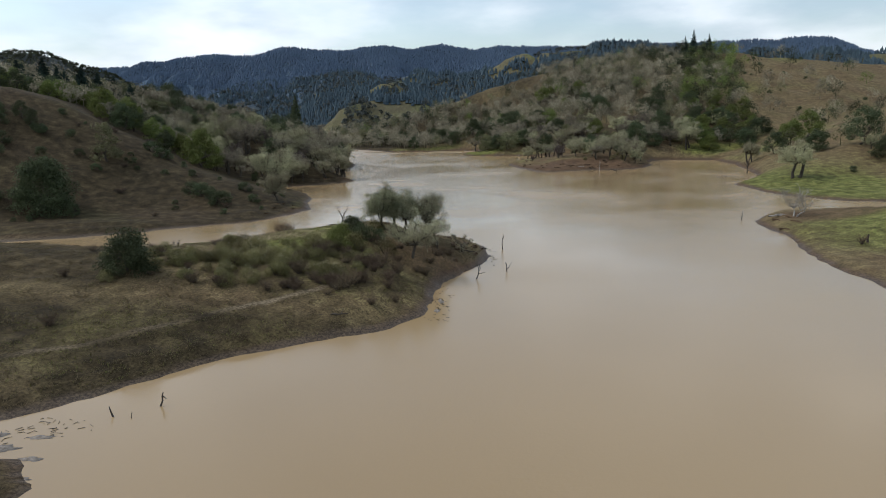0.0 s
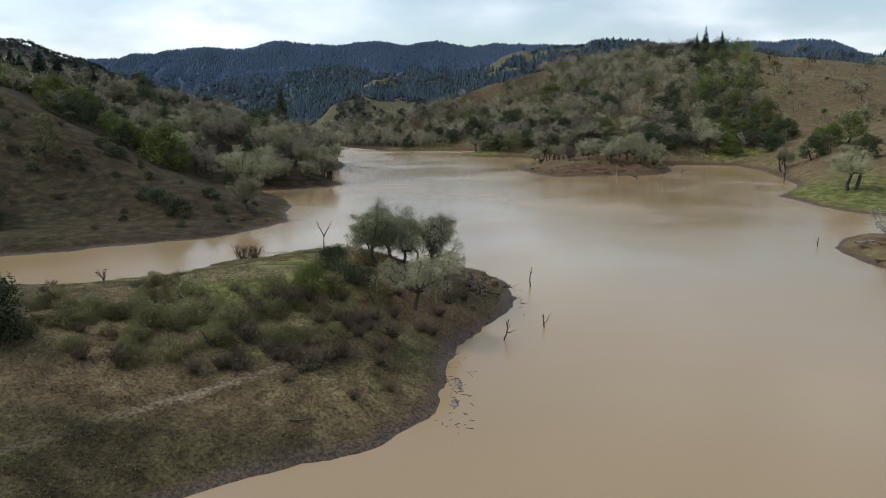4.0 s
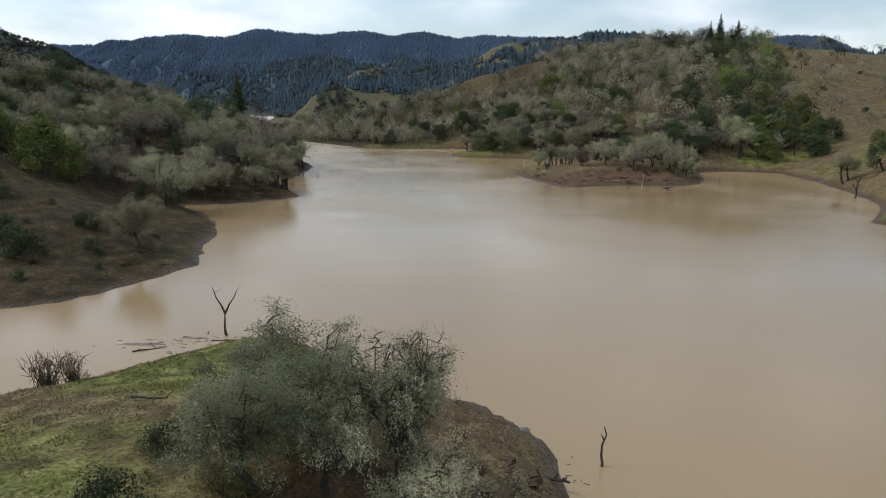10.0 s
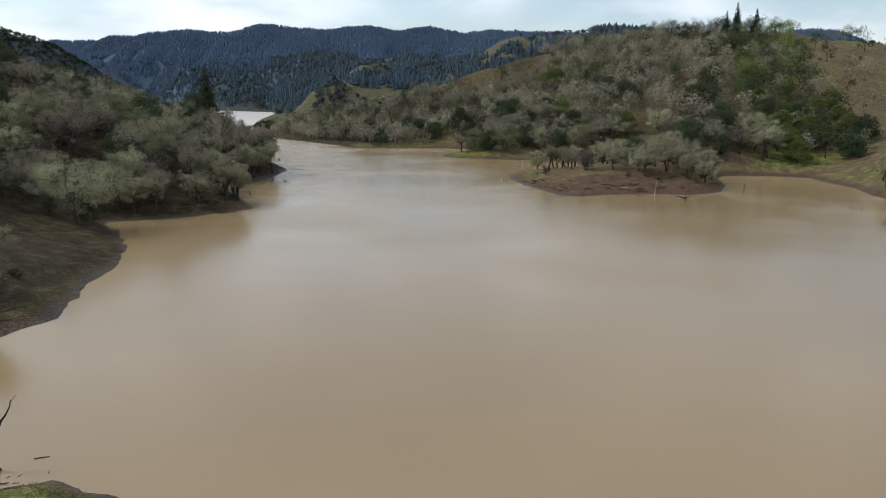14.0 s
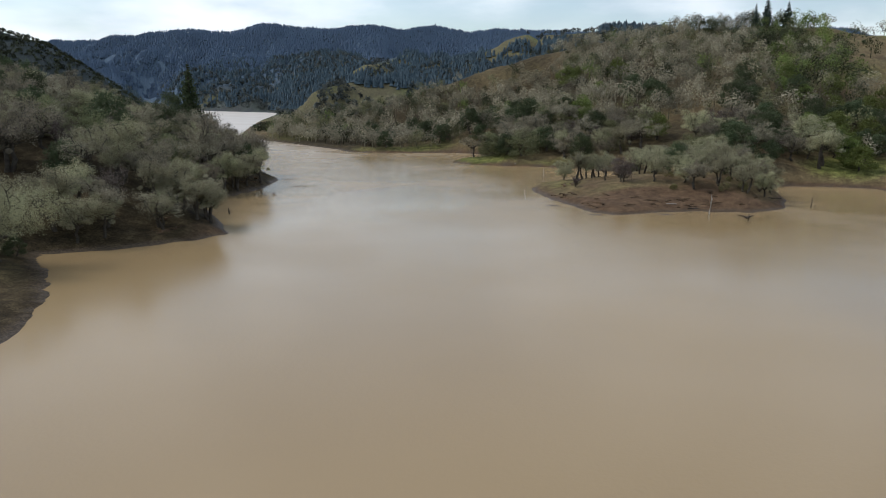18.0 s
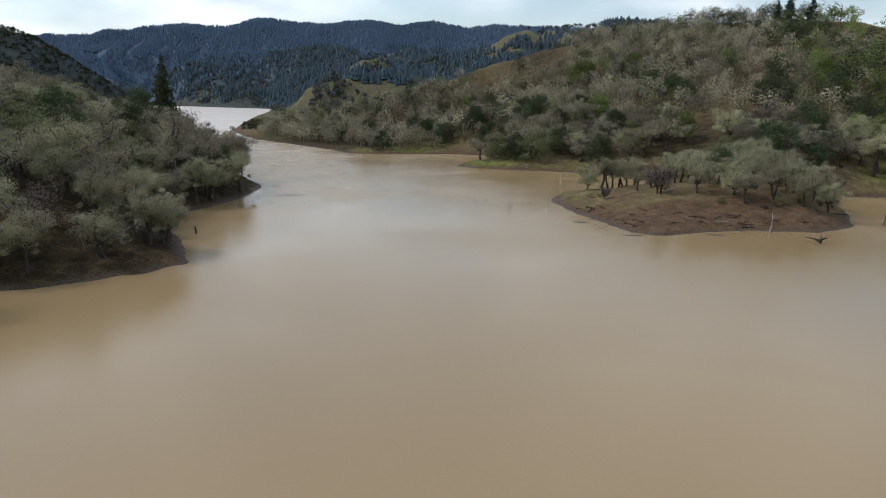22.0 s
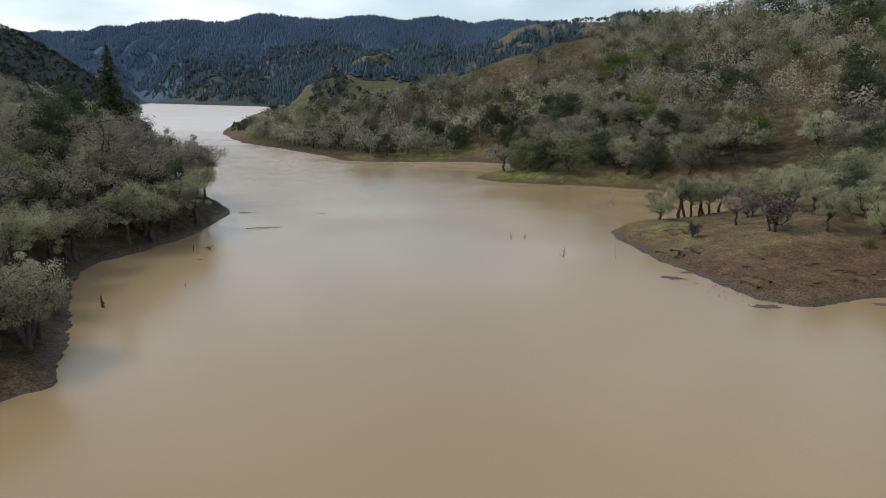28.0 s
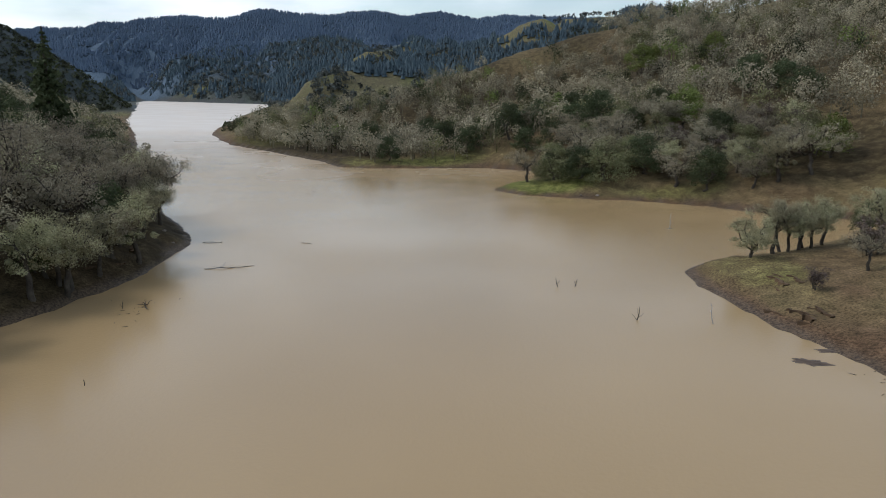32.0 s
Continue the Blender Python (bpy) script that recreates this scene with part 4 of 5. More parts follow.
for x, y in brown_mass:
    again(brown[pick.randint(2)], x, y, pick.uniform(0, 360), pick.uniform(1.1, 1.6))
    again(brown[pick.randint(2)], x + pick.normal(0, 1), y + pick.normal(0, 1), pick.uniform(0, 360), pick.uniform(0.8, 1.2))
for x, y in ((-11, 110), (-9, 108.5), (-12.5, 113), (-8, 115.5), (-4, 112), (-2.5, 118), (-10, 117), (-6, 121.5), (-14.5, 109), (-16.5, 106), (-13.5, 121), (-1, 121)):
    again(sage[pick.randint(3)] if pick.rand() < 0.4 else brown[0], x, y, pick.uniform(0, 360), pick.uniform(0.7, 1.3), 0.05)
for x, y in ((-7, 118), (-3, 116), (-9, 121), (0, 131), (-1, 136), (-4, 138), (-11, 120), (-60, 133), (-56, 136), (-52, 138)):
    again(brown[pick.randint(2)], x, y, pick.uniform(0, 360), pick.uniform(0.6, 1.1))

# ---- trees of the shores ----
OAKS = [grey_oak(100 + k, h, s, e + 2, 0.115, lb, 7, 3, tr, 5, low=lo, dome=5 if k % 2 else 0, dome_each=150) for k, (h, s, e, lb, tr, lo) in enumerate(
    ((9, 5.0, 15, 5, 1, 0.22), (9.5, 4.0, 14, 4, 1, 0.42), (10, 5.8, 15, 6, 1, 0.24), (9.5, 4.2, 14, 4, 2, 0.4), (9.5, 4.8, 10, 5, 1, 0.28), (7.5, 4.3, 16, 5, 1, 0.2)))]
PALES = [grey_oak(110 + k, h, s, e + 2, 0.1, lb, 8, 3, tr, 5, mat=OAK_PALE, low=lo, dome=5, dome_each=140, label="pale lichen-covered oak with a rounded crown") for k, (h, s, e, lb, tr, lo) in enumerate(
    ((9.5, 3.6, 20, 5, 1, 0.45), (9, 4.8, 22, 6, 1, 0.26), (9.5, 3.9, 20, 4, 2, 0.42), (8, 4.4, 24, 6, 1, 0.2)))]
OLIVE = [leafy_tree("live_oak", 117 + k, h, s, OAK_GREEN, "dull olive live oak among grey oaks", 36, 120, 0.15, 0.2) for k, (h, s) in enumerate(((9, 5.2), (8, 4.6)))]
GREENS = [leafy_tree("evergreen_oak", 120 + k, h, s, EVERGREEN, "dark evergreen oak on the hillside", 36, 120, 0.16) for k, (h, s) in enumerate(((8, 4.2), (6.5, 3.6), (9.5, 4.4)))]
YELLOW = [leafy_tree("willow_tree", 130 + k, h, s, WILLOW, "yellow-green leafy tree in the damp gully", 34, 120, 0.16) for k, (h, s) in enumerate(((8, 3.6), (6.5, 3.4)))]
BARE = [grey_oak(140 + k, h, s, 3, 0.16, 6, 7, 3, 2, 4, mat=TWIGS, label="leafless brown twiggy tree", low=0.15) for k, (h, s) in enumerate(((6, 3.2), (7.5, 3.4)))]
HOMES = {id(OAKS[0]): (-51, 284), id(OAKS[1]): (-70.5, 279), id(OAKS[2]): (-84, 273), id(OAKS[3]): (-46.8, 295.6), id(OAKS[4]): (74, 362), id(OAKS[5]): (92, 372)}
for kind, name in ((OAKS, "grey oaks round the lake"), (GREENS, "evergreen oaks on the hills"), (YELLOW, "yellow-green trees in the gullies"), (BARE, "leafless trees"), (PALES, "pale oaks near the water"), (OLIVE, "olive live oaks in the woods")):
    for ob in kind:
        ob["group"] = name
for ob in OAKS:
    stand(ob, *HOMES[id(ob)], 30)
stand(grey_oak(190, 15, 9.6, 34, 0.1, 9, 12, 4, 1, 8, mat=OAK_PALE, label="large spreading pale oak above the muddy cove", low=0.2), -65.5, 257, 200)
stand(grey_oak(191, 8.4, 4.3, 34, 0.085, 7, 10, 4, 1, 7, mat=OAK_PALE, label="rounded pale oak alone on the low shore", low=0.24, dome=9, dome_each=160), -50.7, 203.5, 20)
for ob, (x, y) in zip(PALES, ((-47.6, 292), (62, 355), (-73, 274.5), (70, 380))):
    stand(ob, x, y, 50)
for ob, (x, y) in zip(OLIVE, ((-118, 318), (70, 455))):
    stand(ob, x, y, 50)
for ob, (x, y) in zip(GREENS, ((-93, 268), (-149, 388), (66, 352))):
    stand(ob, x, y)
stand(leafy_tree("evergreen_oak", 126, 15.5, 8.6, EVERGREEN, "big rounded evergreen oak at the foot of the slope", 120, 120, 0.26, 0.12), -106, 182)
stand(leafy_tree("evergreen_oak", 127, 13, 5.0, OAK_GREEN, "tall mixed grey-green oak on the open slope", 50, 60, 0.24, 0.2), -102.7, 211)
stand(leafy_tree("evergreen_oak", 128, 13, 7.0, EVERGREEN, "large dark rounded evergreen on the ridge", 60, 70, 0.3, 0.15), -124, 323)
for ob, (x, y) in zip(YELLOW, ((-111, 265), (-131, 263))):
    stand(ob, x, y)
for ob, (x, y) in zip(BARE, ((78, 360), (-62, 288))):
    stand(ob, x, y)
taken = {}


def claim(x, y, gap):
    """Whether a place is free for a trunk, and takes it."""
    i, j = int(x // 10), int(y // 10)
    for a in (i - 1, i, i + 1):
        for b in (j - 1, j, j + 1):
            for u, v, g in taken.get((a, b), ()):
                if math.hypot(u - x, v - y) < min(gap, g):
                    return False
    taken.setdefault((i, j), []).append((x, y, gap))
    return True


for x, y in list(HOMES.values()) + [(-105, 181), (-149, 388), (66, 352), (-111, 265), (-131, 263)]:
    claim(x, y, 6)

# oaks that stand apart: x, y, height
SINGLE = [(-60, 280, 11), (-66, 281, 11), (-67, 276, 12), (-52.5, 296, 10), (-56, 292, 10), (-60, 300, 11),
          (-91, 263, 11), (138, 290, 6), (150, 262, 6), (165, 275, 6.5), (172, 300, 7), (136, 332, 8), (130, 318, 10), (153, 282, 7), (49.5, 447, 10),
          (66, 335, 8), (72.8, 336.5, 8.5), (81, 340, 7.5), (71, 343, 8), (60, 364, 8), (68, 362, 9), (74, 355, 9), (82, 366, 9), (90, 351, 8), (75, 372, 9), (85, 358, 8.5), (78, 332.5, 8), (84, 334, 7.5), (88, 340, 8)]
# the open row along the back of the spit: x, y, height, kind
SPIT = [(37.1, 365.6, 8.5, 3), (42.1, 368.6, 9, 0), (44.3, 370.2, 7.6, 2), (46.6, 370.4, 7.8, 0), (48.3, 371.3, 7.6, 2), (51.6, 373, 8.2, 0), (46.7, 352, 6.5, 4), (61, 374, 8.6, 1),
        (57.9, 342.5, 8.2, 1), (67.1, 347.6, 8.4, 3), (64, 368, 7.8, 1), (64.6, 339, 7.4, 3), (37.8, 347.3, 3.8, 5), (50.1, 344.1, 8.4, 5), (53, 362, 7, 5)]
SINGLE2 = [(64, 440, 10), (64, 430, 10), (25, 483, 10), (-45, 554, 8), (79, 342, 8), (80, 352, 9), (86, 345, 8), (90, 362, 8), (88, 380, 9), (-45.8, 293.5, 8.4), (-46.6, 297.2, 8), (-48.4, 295.9, 8), (-62.6, 274.1, 9),
           (-58.7, 276.4, 8.5), (-51.5, 284.8, 7), (-59.2, 322.9, 10), (-60.2, 331.8, 11), (-57.8, 345.1, 11), (-56.4, 349.8, 10.5), (-55.4, 356.3, 10), (-53.7, 365.1, 11), (-74, 262, 9), (-80, 268, 9), (-57, 310, 9), (-60, 318, 9), (-58, 350, 9), (-56, 362, 9), (-57, 376, 9), (-60, 388, 9)]
for k, (x, y, h) in enumerate(SINGLE + SINGLE2):
    claim(x, y, 5)
    if shore_distance(np.array([float(x)]), np.array([float(y)]))[0] < 0.8:
        continue
    again(PALES[(0, 2, 0, 2, 0, 2, 1)[k % 7] if x < 0 else (0, 1, 2, 3, 0, 2, 1)[k % 7]] if k % 5 else OAKS[1 + k % 2 * 2 if x < 0 else k % 6], x, y, pick.uniform(0, 360), h / 9.4, 0.1)
for x, y, h, k in SPIT:
    claim(x, y, 5)
    again(BARE[pick.randint(2)] if k == 5 else PALES[k] if k < 4 else OAKS[4], x, y, pick.uniform(0, 360), h / (7 if k == 5 else 9.2), 0.1)
for x, y, s in ((70, 350, 0.5), (78, 347, 0.6), (64, 383, 0.7), (-66, 262, 0.5), (-72, 258, 0.45), (-90, 226, 0.45), (-84, 222, 0.3), (-60, 350, 0.8)):
    claim(x, y, 4)
    again(GREENS[pick.randint(3)], x, y, pick.uniform(0, 360), s, 0.1)


def belt(y):
    return np.interp(y, (380, 470, 540, 600, 720), (148, 170, 192, 213, 250))


def spur(x):
    return np.interp(-x, (48, 91, 143, 230, 450), (206, 224, 242, 270, 300))


rng = np.random.RandomState(31)
cand = np.concatenate([np.stack([rng.uniform(-150, 300, 14000), rng.uniform(385, 740, 14000)], 1), np.stack([rng.uniform(-340, -50, 8000), rng.uniform(238, 640, 8000)], 1),
                       np.stack([rng.uniform(90, 260, 500), rng.uniform(240, 400, 500)], 1)])
cand_d = shore_distance(cand[:, 0], cand[:, 1])
cand_z = height(cand[:, 0], cand[:, 1], cand_d)
open_n = soft_noise(cand[:, 0], cand[:, 1], 26, 20)
near_oaks, near_greens, near_yellow, far_trees = [], [], [], []
for (x, y), d, z, o in zip(cand, cand_d, cand_z, open_n):
    if d < 5:
        continue
    right = x > -30 and y > 235 or y > 480 and x > -150 and d < 400
    if x > 0 or y > 480 and x > -150:
        b = belt(y)
        if x > b + 14 and rng.rand() > (0.02 if y > 420 else 0.1):
            continue
        if y < 380 and x > 90 and rng.rand() > 0.25:
            continue
        if math.hypot(x - 96, y - 446) < 13 or math.hypot(x - 86, y - 424) < 10 or math.hypot(x - 120, y - 470) < 7 or (o < 0.1 and x < b - 25):
            continue
        if d < 11 and rng.rand() < 0.6:
            continue
        if (12 < x < 85 and y > 630 + 0.2 * x or x <= 12 and y > 650) and rng.rand() > 0.012:
            continue
        in_belt = abs(x - b) < 24
        crest = math.hypot((x - 205) / 1.6, y - 612) < 32 or (-40 < x < 55 and 505 < y < 560 and rng.rand() < 0.45)
        roll = rng.rand()
        kind = (1 if roll < 0.36 else 5 if roll < 0.5 else 2 if roll > 0.66 else 0) if in_belt else (1 if roll < 0.6 else 0) if crest else (1 if roll < 0.14 else 5 if roll < 0.32 else 2 if roll < 0.34 else 3 if roll < 0.44 else 4 if roll < 0.6 and y < 480 else 0)
    else:
        if y < spur(x) + 16:
            continue
        gully = y < spur(x) + 42 and x < -62
        if x > -80 and y < 298 + 0.3 * (x + 60) or math.hypot(x + 118, y - 330) < 10 or math.hypot(x + 148, y - 325) < 12:
            continue
        if o < 0.24 and not gully:
            continue
        roll = rng.rand()
        kind = (1 if roll < 0.22 else 2 if roll < 0.6 else 0) if gully else (1 if roll < 0.13 else 5 if roll < 0.33 else 3 if roll < 0.4 else 4 if roll < (0.5 if y > 312 else 0.85 if d < 22 else 0.55) else 0)
    h = rng.uniform(7.5, 12.5) * (0.8 if x < -88 and y < 500 else 1)
    if not claim(x, y, h * (0.6 if x > 0 else 0.52)):
        continue
    far = math.hypot(x, (y - 330) * 0.8)
    (far_trees if kind == 3 and y > 470 else (near_oaks, near_greens, near_yellow, near_oaks, near_oaks, near_oaks)[kind]).append((far, x, y, z, h, kind))
for trees, kinds, most, base in ((near_oaks, OAKS, 340, 9.0), (near_greens, GREENS, 150, 8.0), (near_yellow, YELLOW, 60, 7.2)):
    trees.sort()
    for far, x, y, z, h, kind in trees[:most]:
        use = {3: BARE, 4: PALES, 5: OLIVE}.get(kind, kinds)
        again(use[rng.randint(len(use))], x, y, rng.uniform(0, 360), h / base * (1.2 if x > 0 else 1.1), 0.15, z=z, tall=rng.uniform(0.8, 0.95) if x > 0 else rng.uniform(0.9, 1.1))
    far_trees += trees[most:]


def wood_stuff(name, trees, mat, label, leaves, leaf):
    """Far trees in one mesh: stems, and crowns of many leafy tufts."""
    if not trees:
        return
    s, r = Shape(), np.random.RandomState(len(trees))
    t = np.array([q[1:5] for q in trees])
    n, k = len(t), 11
    w = t[:, 3] * r.uniform(0.42, 0.58, n)
    a, u = r.uniform(0, 6.283, (n, k)), np.linspace(-0.1, 1, k)[None] * np.ones((n, 1))
    flat = np.sqrt(np.clip(1 - np.clip(u, 0, 1) ** 2, 0, 1)) * r.uniform(0.55, 0.85, (n, k))
    knob = np.stack([flat * np.cos(a), flat * np.sin(a), u * r.uniform(0.7, 0.95, (n, k))], 2)
    pick_k = r.randint(0, k, (n, leaves))
    c = r.normal(size=(n, leaves, 3))
    c /= np.linalg.norm(c, axis=2, keepdims=True)
    middle = knob[np.arange(n)[:, None], pick_k]
    p = middle + c * r.uniform(0.25, 0.4, (n, leaves, 1))
    face = c + 0.7 * middle + (0, 0, 0.3)
    p = p * np.stack([w, w, t[:, 3] * 0.5], 1)[:, None] + (t[:, :3] + t[:, 3:] * (0, 0, 0.36))[:, None]
    size = np.repeat(t[:, 3] * leaf, leaves) * r.uniform(0.6, 1.3, n * leaves)
    s.leaves(p.reshape(-1, 3), size, r, narrow=0.75, out=face.reshape(-1, 3), loose=0.4)
    foot, up = t[:, :3] - (0, 0, 0.5), t[:, :3] + t[:, 3:] * (0, 0, 0.6)
    off = np.stack([0.025 * t[:, 3], 0 * w, 0 * w], 1)
    s.triangles(np.stack([foot - off, foot + off, up], 1))
    s.triangles(np.stack([foot - off[:, [1, 0, 2]], foot + off[:, [1, 0, 2]], up], 1))
    me = s.mesh(name, mat)
    tone = r.uniform(-1.0, 1.0, n)
    me.attributes.new("tone", "FLOAT", "POINT").data.foreach_set("value", np.concatenate([np.repeat(tone, leaves * 4), np.repeat(tone, 3), np.repeat(tone, 3)]).astype(np.float32))
    tagged(new(name, me), label, "woodland", kind="stuff")


wood_stuff("oak_woodland", [q for q in far_trees if q[5] in (0, 3, 4)], OAK_LEAF, "grey oak woodland covering the far hillside", 330, 0.031)
wood_stuff("olive_woodland", [q for q in far_trees if q[5] == 5], OAK_GREEN, "olive live oaks among the far oaks", 300, 0.033)
wood_stuff("evergreen_woodland", [q for q in far_trees if q[5] == 1], EVERGREEN, "dark evergreen trees among the far oaks", 300, 0.033)
wood_stuff("willow_woodland", [q for q in far_trees if q[5] == 2], WILLOW, "yellow-green trees among the far oaks", 300, 0.033)

# conifers that stand out against the sky
stand(conifer(150, 19, 3.8, "tall dark conifer standing on the hilltop"), 197.3, 608.9)
stand(conifer(151, 16, 3.6, "dark conifer on the hilltop beside a taller one"), 209, 606.4, 70)
stand(conifer(152, 14, 2.8, "small dark conifer on the hilltop"), 191.5, 611)
stand(conifer(153, 29, 6.0, "tall green conifer rising above the shore oaks", EVERGREEN, 34), -89.3, 410.7)
big = stand(conifer(154, 15, 4.6, "dark broad conifer on the ridge", rows=26), -187, 317)
big["group"] = "conifers on the ridge"
for x, y, s in ((-192, 322, 1.1), (-180, 319, 0.9), (-175, 323, 1.0), (-198, 317, 1.05), (-204, 323, 1.0), (-183, 326, 1.15), (-170, 330, 0.7), (-166, 341, 0.8), (-172, 338, 0.9), (-176, 331, 0.95), (-161, 346, 0.7), (-212, 320, 1.0), (-149, 336, 0.6)):
    again(big, x, y, pick.uniform(0, 360), s, tall=pick.uniform(0.8, 1.05))
for x, y, s in ((-120, 246, 0.8), (-106, 251, 0.9), (-126, 255, 0.9), (-99, 256, 0.8), (-114, 257, 0.9), (-138, 260, 0.9), (-146, 268, 1.0)):
    again(YELLOW[pick.randint(2)], x, y, pick.uniform(0, 360), s)
for x, y, s in ((-127, 217, 0.6), (-131, 219, 0.6), (-123, 215, 0.5), (-137, 217, 0.7), (-142, 222, 0.6), (-112, 184, 0.7), (-118, 180, 0.8), (-97, 179, 0.5)):
    again(GREENS[pick.randint(3)], x, y, pick.uniform(0, 360), s, 0.2, "low dark evergreen clump on the dry slope")

# scrub on the open slopes
scrub = shrub("scrub_bush", 160, 2.0, 1.8, EVERGREEN, "low dark scrub bush on the dry slope", 20, 90, 0.09)
scrub["group"] = "scrub bushes on the slopes"
stand(scrub, -110, 210.3)
for x, y, s in ((-103, 205.2, 1.0), (-95.4, 226.4, 1.6), (-92, 224.5, 1.4), (-123.6, 228.4, 1.0), (-71.7, 200.9, 1.9), (-64.6, 195.5, 1.9), (-68, 198, 1.6), (-75, 203, 1.6), (-61, 206.6, 1.3),
                (-56.4, 198.5, 1.1), (-96, 214, 0.9), (-86, 212, 0.8), (-79, 215, 0.9), (-116, 218, 1.2), (-125, 215, 1.3), (-119, 206, 1.0), (-130, 205, 1.8), (-134, 212, 1.8), (-128, 199, 1.6)):
    again(scrub, x, y, pick.uniform(0, 360), s * 1.05)
for _ in range(70):
    x, y = pick.uniform(100, 300), pick.uniform(240, 590)
    if x > belt(y) + 15 or (y < 370 and x > 105):
        if shore_distance(np.array([x]), np.array([y]))[0] > 4:
            again(scrub, x, y, pick.uniform(0, 360), pick.uniform(0.4, 1.3))
for _ in range(40):
    x, y = pick.uniform(-140, -50), pick.uniform(165, 235)
    if pick.rand() < 0.5 and shore_distance(np.array([x]), np.array([y]))[0] > 6:
        again(scrub, x, y, pick.uniform(0, 360), pick.uniform(0.3, 0.8))
        continue
    if y < spur(x) and shore_distance(np.array([x]), np.array([y]))[0] > 5:
        again(brown[pick.randint(2)], x, y, pick.uniform(0, 360), pick.uniform(0.7, 1.8), label="leafless brown shrub on the dry slope")

# ---- drowned snags and drift ----
stand(snag(201, 3.0, (0.15, 0.1), [(0.75, 200, 0.3, 0.5)], "thin dark dead stem standing in the water", thick=0.11), 9.0, 136.2)
stand(snag(202, 1.7, (-0.35, 0.1), [(0.55, 10, 0.85, 1.25), (0.8, 170, 0.3, 0.4)], "forked dead snag in shallow water", thick=0.1), 8.6, 115.9)
stand(snag(203, 2.4, (0.7, 0.2), [(0.55, 0, 1.1, 0.25), (0.7, 120, 0.35, 0.9), (0.6, 30, 0.5, 0.9)], "bent dead snag with a drooping side branch", thick=0.1), 3.1, 111.1)
stand(snag(204, 2.6, (0.05, 0), [(0.98, 165, 1.5, 3.0), (0.98, 12, 1.35, 2.7)], "tall Y-shaped dead tree standing in the water", thick=0.19, twigs=3), -26.4, 165.6)
stand(snag(205, 6.0, (1.0, 0.4), [(0.45, 180, 1.6, 2.2), (0.6, 40, 1.2, 2.6), (0.7, 200, 1.0, 2.4), (0.8, 320, 0.9, 2.0), (0.5, 20, 1.5, 1.4)], "drowned leafless tree near the meadow", thick=0.25, twigs=5), 118.7, 293.0)
stand(snag(206, 1.8, (0.3, 0.1), [(0.5, 190, 0.6, 1.2), (0.6, 40, 0.4, 1.4)], "small branched dead snag off the muddy point", thick=0.1), 67.2, 167.5)
stand(snag(207, 2.6, (0.1, 0), [(0.7, 20, 0.3, 0.5)], "short dead post in the cove", thick=0.16), 93.9, 330)
stand(snag(208, 4.6, (0.3, 0), [(0.6, 200, 0.5, 1.0), (0.75, 20, 0.35, 0.8)], "pale weathered snag in shallow water", PALE, 0.14), 63.9, 318)
stand(snag(209, 0.9, (0.2, 0), [(0.9, 180, 3.0, 0.5), (0.9, 20, 1.6, 0.2), (0.9, 70, 0.4, 0.9), (0.8, 200, 1.6, 0.15)], "root stump with long drifting branches", thick=0.28), 69.5, 309.3)
stand(snag(210, 1.5, (-0.15, 0), [(0.7, 20, 0.35, -0.2)], "dark rotten post rising from the water", thick=0.24), -47.3, 312.9)
stand(snag(211, 1.3, (-0.5, 0), [(0.6, 30, 0.5, 0.6)], "small leaning dead fork in the water", thick=0.07), 7.9, 357.6)
stand(snag(212, 1.1, (0.5, 0), [(0.6, 200, 0.25, 0.7)], "small curved dead stem in the water", thick=0.07), 9.9, 357.8)
stand(snag(213, 1.7, (0.3, 0), [(0.4, 190, 0.8, 0.9), (0.5, 20, 0.8, 0.5), (0.6, 100, 0.4, 0.9)], "spiky dead branch standing in the water", thick=0.06), 14.9, 343.2)
stand(snag(214, 2.5, (-0.55, 0), [(0.7, 190, 0.2, 0.4)], "thin leaning pale stick in the water", PALE, 0.07), 23.6, 342)
stand(snag(215, 3.1, (0.05, 0), [(0.3, 180, 0.9, 0.1), (0.3, 10, 0.8, 0.1)], "thin upright dead pole in the side cove", PALE, 0.1), 36.1, 400.8)
stand(snag(216, 1.0, (0.4, 0.2), [(0.6, 160, 0.3, 0.5)], "short dead stick by the tree-lined shore", thick=0.06), -47.8, 346)
stand(snag(217, 0.6, (-0.15, 0), [], "small dark stick poking from the water", thick=0.07), -40.4, 322.7)
stand(snag(218, 1.35, (0.5, 0.1), [(0.85, 20, 0.35, -0.35), (0.35, 340, 0.4, 0.3)], "hooked dark dead branch in the shallows", thick=0.13), -27.6, 61.7)
stand(snag(219, 0.95, (-0.6, 0.2), [], "short leaning dead branch in the shallows", thick=0.12), -30.5, 59.4)
stand(snag(220, 0.6, (0.4, 0.2), [], "thin dead twig in the shallows", thick=0.06), -29.3, 59.0)
for k, (x, y) in enumerate(((101.8, 273.4), (103, 274.5), (106.1, 294.2), (100.5, 273), (107.5, 293))):
    rs = np.random.RandomState(k)
    stand(snag(230 + k, 2.2, rs.normal(0, 0.5, 2), [(0.3, a, 0.9, 1.5) for a in rs.uniform(0, 360, 4)], "clump of drowned leafless stems", thick=0.06), x, y)
stand(log(301, 5.2, 0.06, "long thin drift log floating in the lake", branches=7), -41.5, 366.5, 10, z=0.03)
stand(log(302, 4.0, 0.06, "drift log with bare twigs floating in the lake", branches=5), -39, 367.5, 25, z=0.02)
stand(log(303, 3.4, 0.06, "drift log floating near the wooded tip"), -49, 385.0, 5, z=0.03)
